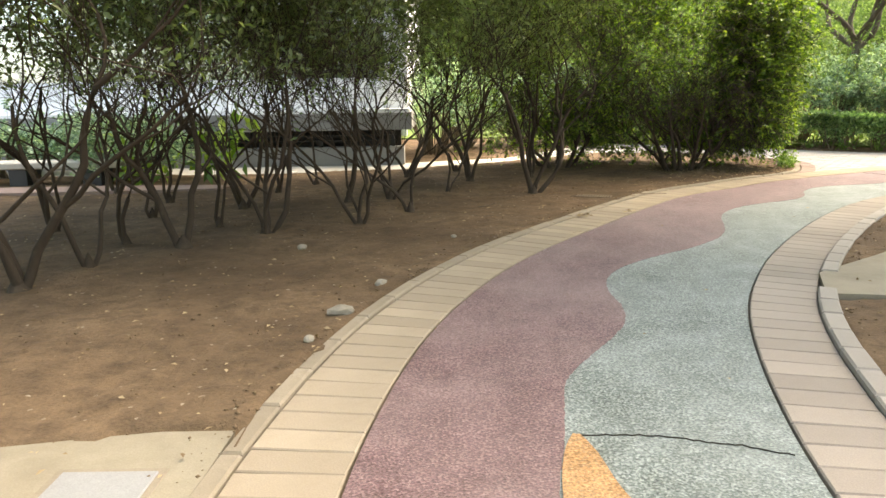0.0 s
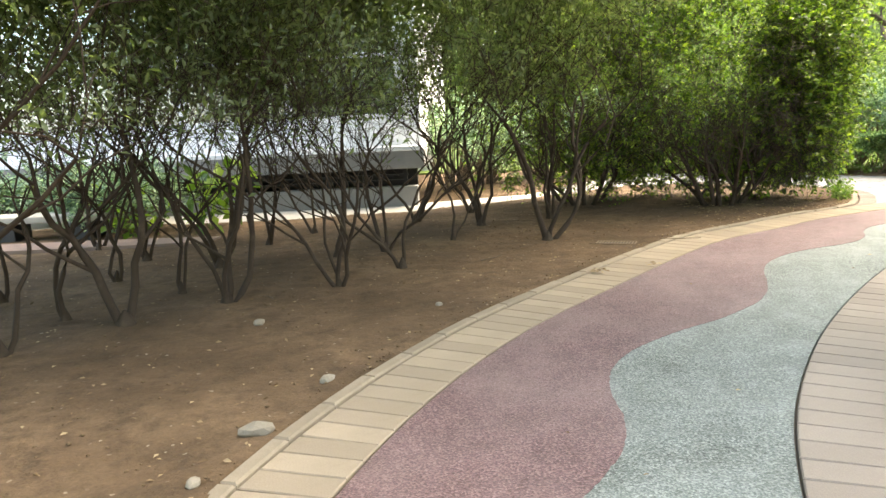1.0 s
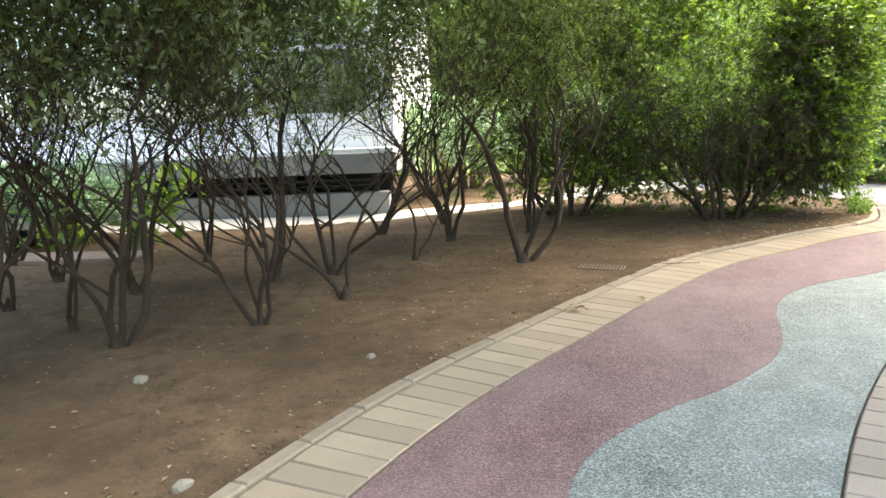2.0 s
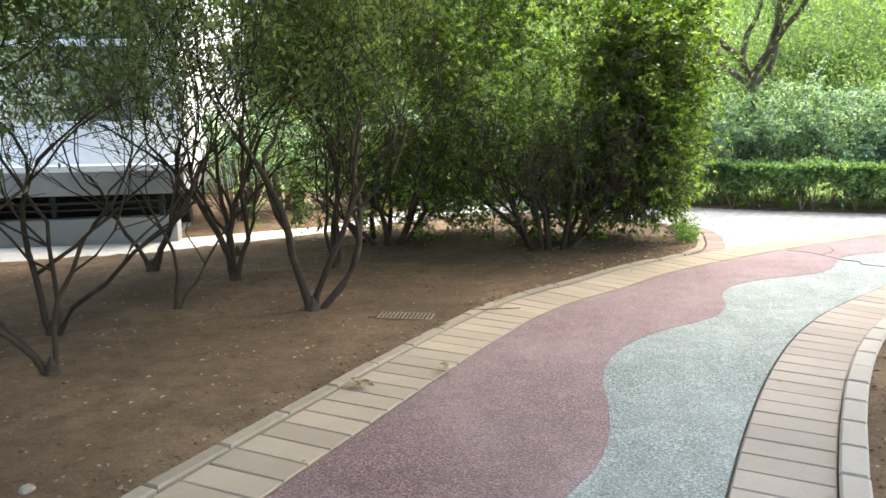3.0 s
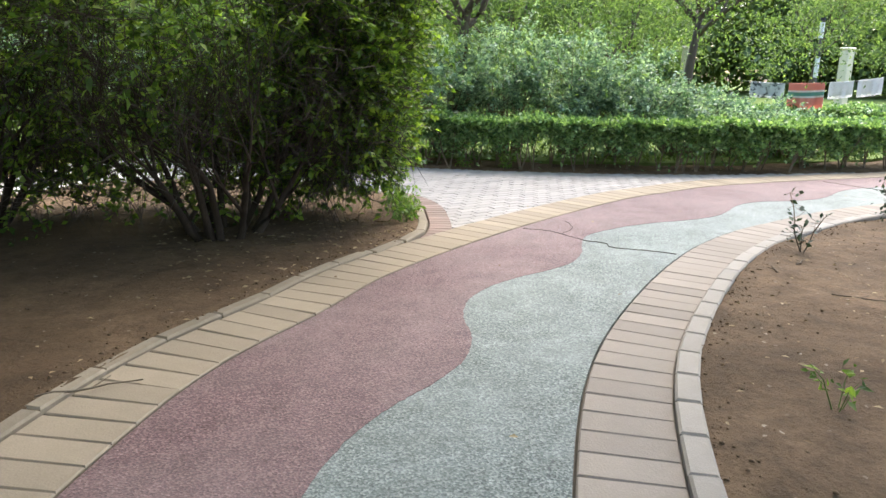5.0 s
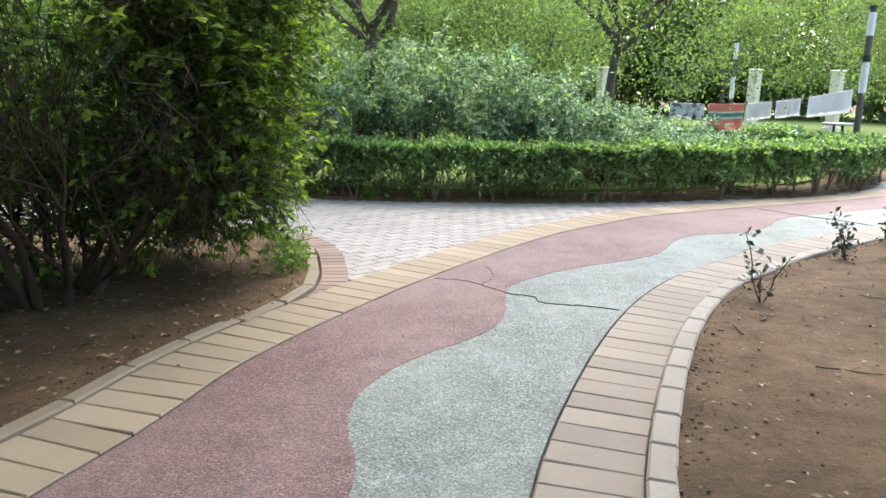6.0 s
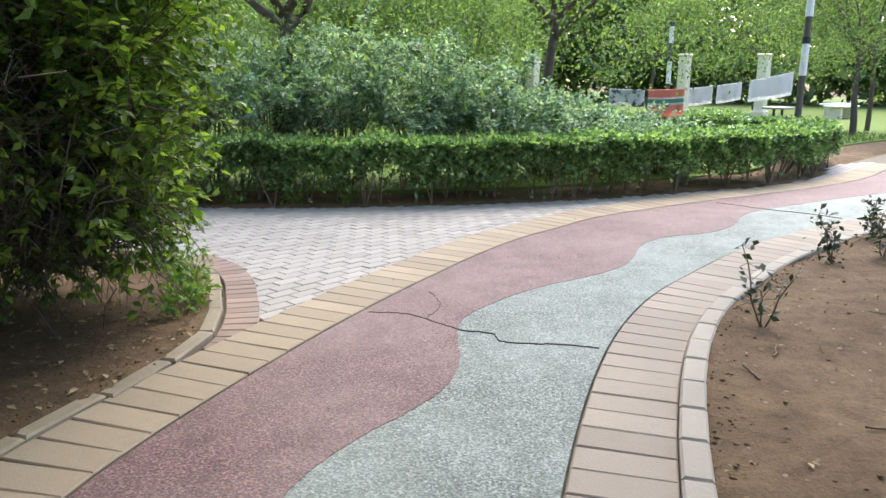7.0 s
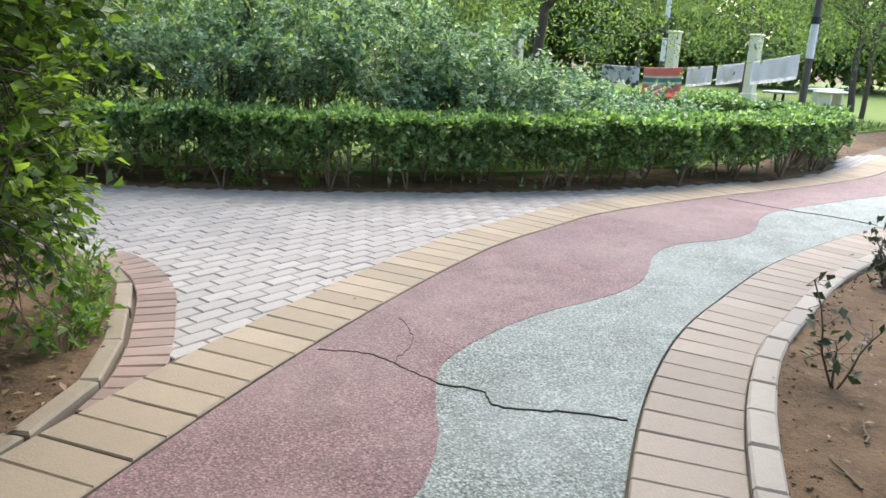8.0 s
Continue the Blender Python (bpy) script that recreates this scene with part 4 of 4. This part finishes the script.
# ---- drain grating in the soil ----
grate = thing("drain_grating", (1.83, 9.32, float(ground_height(1.83, 9.32)) + 0.004), "rusty slotted drain grating sunk in the soil", "drain grating")
grate.rotation_euler = (0, 0, radians(-19))
# no open pit: a near-black slab paints the shade between the bars
part("pit_shade", boxed(-0.20, 0.20, -0.075, 0.075, -0.012, 0.004), M_PIT, grate, "black slab whose colour gives the shade in the slots")
for i in range(14):
    x = -0.20 + 0.4 * i / 13
    part("bar", boxed(x - 0.007, x + 0.007, -0.078, 0.078, 0.0, 0.014, bevel=0.002), M_RUST, grate)
for sy in (-0.085, 0.085):
    part("rim", boxed(-0.21, 0.21, sy - 0.009, sy + 0.009, -0.02, 0.013, bevel=0.002), M_RUST, grate)

# ---- rose plants and weeds in the soil ----
def rose(x, y, tall, seed):
    r = np.random.default_rng(seed)
    z = float(ground_height(x, y))
    t = thing("rose_bush", (x, y, z), "young rose bush with dark leaves in bare soil", "rose bush", "young roses along the kerb")
    lines, C = [], []
    for i in range(3):
        a = r.uniform(0, 6.28)
        d = np.array([math.cos(a) * 0.25, math.sin(a) * 0.25, 1.0])
        p = [np.array([0, 0, -0.03])]
        h = tall * (1.0, 0.72, 0.5)[i]
        for j in range(5):
            p.append(p[-1] + d * h / 5 + r.normal(0, 0.012, 3))
        lines.append((p, np.linspace(0.007, 0.003, 6), 5))
        for j in range(2, 6):
            for q in range(10 if x > 8 else 4):
                e = p[j] + r.normal(0, 0.045, 3)
                C.append(e)
                if q < 4:
                    lines.append(([p[j], e], [0.002, 0.0015], 3))
    V, F = tubes(lines)
    raw("branchwork", V, F, M_TWIG, t, True)
    V, F = leaves(np.array(C), 0.055, r, 0.1, 0.6)
    raw("crown", V, F, M_ROSE, t)


for i, (x, y, h) in enumerate([(7.71, 9.62, 0.46), (9.65, 9.99, 0.46), (10.15, 9.80, 0.50), (10.84, 10.12, 0.34)]):
    rose(x, y, h, 60 + i)


def weed(x, y, n, size, reach, seed, material=None, label="small green weed sprouting from the soil", flat=0.2):
    r = np.random.default_rng(seed)
    t = thing("weed", (x, y, float(ground_height(x, y))), label, "weed")
    C, lines = [], []
    for i in range(n):
        a = r.uniform(0, 6.28)
        e = np.array([math.cos(a), math.sin(a), r.uniform(0.5, 1.6)]) * reach * r.uniform(0.4, 1)
        lines.append(([np.array([0.02 * math.cos(a), 0.02 * math.sin(a), -0.01]), e * 0.55 + np.array([0, 0, 0.02]), e], [0.003, 0.0025, 0.0015], 3))
        for q in range(6):
            C.append(e * r.uniform(0.5, 1.0) + r.normal(0, size * 0.4, 3))
    V, F = tubes(lines)
    raw("branchwork", V, F, M_GRASS, t, True)["kind"] = "stuff"
    V, F = leaves(np.array(C), size, r, 0.0, 0.45)
    raw("crown", V, F, material or M_BUSH, t)


weed(5.25, 7.75, 5, 0.05, 0.20, 70)
for i, (x, y) in enumerate([(5.47, 12.22), (5.62, 12.62), (5.28, 11.88), (5.70, 12.95), (5.40, 12.05), (5.56, 12.42)]):
    weed(x, y, 15, 0.05, 0.18, 71 + i, M_WEED, "tuft of bright green weeds under the shrub")
for i, (x, y) in enumerate([(7.8, 14.9), (8.3, 14.55), (7.3, 15.3)]):
    weed(x, y + 0.02, 10, 0.06, 0.16, 80 + i, M_WEED, "small weed at the foot of the hedge")
weed(-3.5, 11.7, 16, 0.28, 0.75, 90, M_BUSH, "broad-leaved bright green plant beyond the grove")
for n, (x, y) in enumerate([(-5.6, 12.75), (-7.2, 12.7), (-4.9, 11.9)]):
    loose_shrub(x, y, 0.8, 0.85, 345 + n)
weed(-4.3, 11.2, 16, 0.16, 0.55, 91, M_BUSH, "green plant beyond the grove")

# stones, twigs and litter
def pebble(x, y, size, seed, label="grey stone lying in the soil"):
    r = np.random.default_rng(seed)
    bm = bmesh.new()
    bmesh.ops.create_icosphere(bm, subdivisions=2, radius=1.0)
    for v in bm.verts:
        v.co *= 1 + 0.22 * noise.noise(v.co * 1.3 + Vector((seed, 0, 0))) + 0.06 * r.uniform(-1, 1)
        v.co = Vector((v.co.x * size[0], v.co.y * size[1], v.co.z * size[2]))
    o = part("stone", bm, M_STONE)
    o.location = (x, y, float(ground_height(x, y)) + size[2] * 0.3)
    o.rotation_euler = (0, 0, r.uniform(0, 6))
    tagged(o, label, "stone", "stones in the soil")


pebble(-0.60, 4.66, (0.085, 0.055, 0.04), 1)
pebble(-0.70, 4.15, (0.04, 0.03, 0.025), 2)
pebble(-0.42, 5.35, (0.05, 0.035, 0.03), 3)
pebble(-1.2, 6.6, (0.05, 0.04, 0.03), 4)
pebble(0.1, 6.9, (0.035, 0.03, 0.02), 5)


def twig(x, y, long, turn, seed):
    r = np.random.default_rng(seed)
    p = [np.array([0.0, 0, 0])]
    for i in range(6):
        p.append(p[-1] + np.array([math.cos(turn + r.normal(0, 0.25)), math.sin(turn + r.normal(0, 0.25)), r.normal(0, 0.03)]) * long / 6)
    V, F = tubes([(p, np.linspace(0.006, 0.003, 7), 5), ([p[3], p[3] + np.array([math.cos(turn + 0.8), math.sin(turn + 0.8), 0.05]) * long * 0.3], [0.004, 0.002], 4)])
    o = raw("twig", V, F, M_TWIG, None, True)
    o.location = (x, y, float(ground_height(x, y)) + 0.008)
    tagged(o, "dry fallen twig on the soil", "twig", "twigs on the soil")


for i, (x, y, l, a) in enumerate([(7.25, 9.35, 0.22, 0.4), (6.75, 8.75, 0.3, -0.9), (6.9, 9.25, 0.2, 0.9), (2.3, 9.35, 0.42, 0.0), (1.55, 9.36, 0.4, 0.05), (-1.3, 7.3, 0.25, 2.2), (7.9, 8.7, 0.35, 0.3), (0.4, 8.6, 0.3, 1.0), (8.6, 9.1, 0.3, 2.0)]):
    twig(x, y, l, a, 40 + i)

r1 = np.random.default_rng(29)
n = 4500
lx, ly = r1.uniform(-6, 12, n), r1.uniform(2.5, 14, n)
ok = ~inside(lx, ly, hard)
# soil apart, few leaves lie on the paving
ok |= r1.uniform(0, 1, n) < 0.02
lx, ly = lx[ok], ly[ok]
V, F = leaves(np.stack([lx, ly, ground_height(lx, ly) + 0.012], 1), 0.034, r1, 0.0, 0.5, None, 0.93)
bx, by = r1.uniform(3.2, 5.6, 500), r1.uniform(10.4, 12.6, 500)
bk = ~inside(bx, by, hard)
V2, F2 = leaves(np.stack([bx[bk], by[bk], ground_height(bx[bk], by[bk]) + 0.012], 1), 0.045, r1, 0.0, 0.5, None, 0.9)
V, F = np.vstack([V, V2]), np.vstack([F, F2 + len(V)])
litter = raw("leaf_litter", V, F, M_DRY)
tagged(litter, "scattered dry brown leaves on the soil", "leaf litter", kind="stuff")
for i, (x, y) in enumerate([(1.44, 7.88), (1.94, 8.04)]):
    V, F = leaves(r1.normal(0, 0.025, (16 - 8 * i, 3)) * np.array([1, 1, 0.15]), 0.05, r1, 0.0, 0.6, None, 0.9)
    o = raw("dead_leaves", V, F, M_DRY)
    o.location = (x, y, 0.035)
    tagged(o, "small heap of curled brown leaves on the pavers", "leaves")


# clods and crumbs of earth, thicker along the kerbs
def clods(count, seed):
    r = np.random.default_rng(seed)
    x, y = r.uniform(-4.5, 10, count), r.uniform(3, 12.5, count)
    edge = count // 3
    rim = np.vstack([beside(RIGHT_EDGE, -PAVER_R - KERB - 0.03), beside(LEFT_EDGE, PAVER_L + KERB_L + 0.03)])
    rim = rim[(rim[:, 1] > 2) & (rim[:, 0] < 11)]
    q = rim[r.integers(0, len(rim), edge)] + r.normal(0, 0.07, (edge, 2))
    x[:edge], y[:edge] = q[:, 0], q[:, 1]
    free = ~inside(x, y, hard) & ~inside(x, y, STEP_SLAB)
    x, y = x[free], y[free]
    m = len(x)
    size = 0.003 + 0.011 * r.uniform(0, 1, m) ** 3
    shape = np.array([(1, 0, 0), (-1, 0, 0), (0, 1, 0), (0, -1, 0), (0, 0, 0.8), (0, 0, -0.5)], float)
    P = shape[None] * size[:, None, None] * r.uniform(0.6, 1.4, (m, 6, 1)) + np.stack([x, y, ground_height(x, y) + size * 0.2], 1)[:, None]
    tri = np.array([(0, 2, 4), (2, 1, 4), (1, 3, 4), (3, 0, 4), (2, 0, 5), (1, 2, 5), (3, 1, 5), (0, 3, 5)])
    o = raw("clods", P.reshape(-1, 3), (np.arange(m)[:, None, None] * 6 + tri[None]).reshape(-1, 3), M_CLOD)
    tagged(o, "loose crumbs and clods of brown soil", "soil crumbs", kind="stuff")


clods(9000, 77)


# ---- pavers, kerbs and bricks ----
def block(wide, deep, tall, bevel, seed):
    """A paver with chamfered upper rim; mesh shared by its repeats."""
    bm = bmesh.new()
    w, d, b = wide / 2, deep / 2, bevel
    r = random.Random(seed)
    lo = [bm.verts.new((x, y, -tall)) for x, y in ((-w, -d), (w, -d), (w, d), (-w, d))]
    mi = [bm.verts.new((x + r.uniform(-.001, .001), y + r.uniform(-.001, .001), -b)) for x, y in ((-w, -d), (w, -d), (w, d), (-w, d))]
    hi = [bm.verts.new((x, y, r.uniform(-0.001, 0.001))) for x, y in ((-w + b, -d + b), (w - b, -d + b), (w - b, d - b), (-w + b, d - b))]
    for i in range(4):
        j = (i + 1) % 4
        bm.faces.new((lo[i], lo[j], mi[j], mi[i]))
        bm.faces.new((mi[i], mi[j], hi[j], hi[i]))
    bm.faces.new(hi)
    bm.faces.new(lo[::-1])
    me = bpy.data.meshes.new("block")
    bm.to_mesh(me)
    bm.free()
    return me


def row_of(name, line, pitch, deep, tall, top, material, parent, gap=0.007, jitter=0.0015, kinds=5, start=0.0, stop=1e9, bevel=0.006):
    L = length_of(line)
    kinds_ = []
    for i in range(kinds):
        me = block(pitch - gap, deep, tall, bevel, i)
        me.materials.append(material)
        kinds_.append(me)
    r = random.Random(name)
    s = start + pitch / 2
    while s < min(L, stop):
        p, q = along(line, np.array([s - 0.03, s + 0.03]))
        c = (p + q) / 2
        o = new(name, kinds_[r.randrange(kinds)])
        o.parent = parent
        o.matrix_basis = pose(c[0], c[1], top + r.uniform(-1, 1) * jitter, r.uniform(-0.3, 0.3), r.uniform(-0.3, 0.3), math.degrees(math.atan2(q[1] - p[1], q[0] - p[0])) + r.uniform(-0.5, 0.5))
        s += pitch


def from_start(line, p):
    i = int(np.argmin(np.hypot(*(line - np.array(p)).T)))
    return i * length_of(line) / (len(line) - 1)


lp = beside(LEFT_EDGE, PAVER_L / 2 + 0.003)
pav_l = thing("pavement", (0, 0, 0), "row of yellow concrete pavers edging the path", "pavers", kind="structure")
row_of("paver", lp, 0.165, PAVER_L - 0.012, 0.07, 0.006, M_YELLOW, pav_l, 0.005, start=4.0, stop=from_start(lp, (18.3, 12.4)))
rp = beside(RIGHT_EDGE, -PAVER_R / 2)
pav_r = thing("pavement", (0, 0, 0), "row of buff concrete pavers edging the path", "pavers", kind="structure")
row_of("paver", rp, 0.172, PAVER_R - 0.012, 0.07, 0.006, M_PINK, pav_r, 0.004, start=4.0, stop=from_start(rp, (18, 10.3)))
kr = beside(RIGHT_EDGE, -PAVER_R - KERB / 2)
kerb_r = thing("kerb", (0, 0, 0), "low pale stone kerb along the soil bed", "kerb", kind="structure")
gap0, gap1 = from_start(kr, (2.44, 4.86)), from_start(kr, (2.72, 5.36))
row_of("kerb_stone", kr, 0.30, KERB, 0.13, 0.036, M_KERB, kerb_r, 0.008, 0.003, 5, 4.0, gap0, 0.010)
row_of("kerb_stone", kr, 0.30, KERB, 0.13, 0.036, M_KERB, kerb_r, 0.008, 0.003, 5, gap1, from_start(kr, (18, 10.0)), 0.010)
kl = beside(LEFT_EDGE, PAVER_L + KERB_L / 2)
kerb_l = thing("kerb", (0, 0, 0), "worn earth-stained kerb between pavers and soil", "kerb", kind="structure")
kl = np.vstack([kl[:int(np.argmin(np.hypot(*(kl - np.array([4.62, 11.08])).T)))], BED_CORNER[2:]])
row_of("kerb_stone", kl, 0.42, KERB_L, 0.13, 0.024, M_KERB_OLD, kerb_l, 0.006, 0.003, 5, 4.0, 1e9, 0.010)
brown = thing("pavement", (0, 0, 0), "fan of brown bricks beside the curved kerb", "bricks", kind="structure")
row_of("brick", beside(BED_CORNER, -0.165)[12:56], 0.105, 0.20, 0.06, 0.002, M_BROWN, brown, 0.009)

# plaza of small bricks in running bond
plaza_edge = np.vstack([beside(BED_CORNER, -0.275)[14:56], beside(BED_CORNER, -0.065)[56:], [(2.6, 15.6), (3.6, 18.0)], HEDGE_FRONT[6:int(len(HEDGE_FRONT) * 0.84)]])
lo_edge = left_outer[int(np.argmin(np.hypot(*(left_outer - np.array([5.3, 11.36])).T))):]
lo_edge = lo_edge[lo_edge[:, 0] < 18.4] + np.array([0, 0.012])
plaza_edge = np.vstack([plaza_edge, lo_edge[::-1]])
plaza = thing("pavement", (0, 0, 0), "plaza of pale pinkish grey bricks in running bond", "brick paving", kind="structure")
BW, BD, turn = 0.21, 0.105, radians(8)
ux, uy = np.array([math.cos(turn), math.sin(turn)]), np.array([-math.sin(turn), math.cos(turn)])
part("mortar_bed", prism(plaza_edge, -0.05, -0.011), M_FILL, plaza, "pale dusty joint sand")
cells = []
for i in range(-40, 75):
    for j in range(-40, 70):
        c = np.array([6.0, 12.0]) + ux * (i + 0.5 * (j % 2)) * BW + uy * j * BD
        cells.append(c)
cells = np.array(cells)
ok = inside(cells[:, 0], cells[:, 1], plaza_edge)
for sx, sy in ((-1, -1), (1, -1), (1, 1), (-1, 1)):
    q = cells + ux * sx * BW * 0.42 + uy * sy * BD * 0.42
    ok |= inside(q[:, 0], q[:, 1], plaza_edge)      # cut pieces run on under the rim pavers
cells = cells[ok]
cells = cells[np.argsort(np.hypot(cells[:, 0] - 5.9, cells[:, 1] - 12.0))]
kinds = [block(BW - 0.006, BD - 0.006, 0.06, 0.005, 50 + i) for i in range(6)]
for me in kinds:
    me.materials.append(M_PLAZA)
rr = random.Random(8)
for c in cells[:300]:
    o = new("brick", kinds[rr.randrange(6)])
    o.parent = plaza
    o.matrix_basis = pose(c[0], c[1], -0.004 + rr.uniform(-0.002, 0.002), rr.uniform(-0.6, 0.6), rr.uniform(-0.6, 0.6), 8 + rr.uniform(-0.6, 0.6))
V, F = [], []
for c in cells[300:]:
    w, d, b = BW / 2 - 0.003, BD / 2 - 0.003, 0.005
    z, n0 = -0.004 + rr.uniform(-0.002, 0.002), len(V)
    for e, h in ((0, -0.05), (0, -b), (b, 0)):
        for sx, sy in ((-1, -1), (1, -1), (1, 1), (-1, 1)):
            p = c + ux * sx * (w - e) + uy * sy * (d - e)
            V.append((p[0], p[1], z + h))
    for l in (0, 4):
        for i in range(4):
            j = (i + 1) % 4
            F.append((n0 + l + i, n0 + l + j, n0 + l + 4 + j, n0 + l + 4 + i))
    F.append((n0 + 8, n0 + 9, n0 + 10, n0 + 11))
o = raw("bricks", V, F, M_PLAZA, plaza)
o["kind"] = "stuff"
back_pave = part("pavement", prism(np.vstack([[(4.0, 15.6)], back]), -0.05, 0.004), M_SLAB)
tagged(back_pave, "pale pavement between grove and building", "pavement", kind="structure")
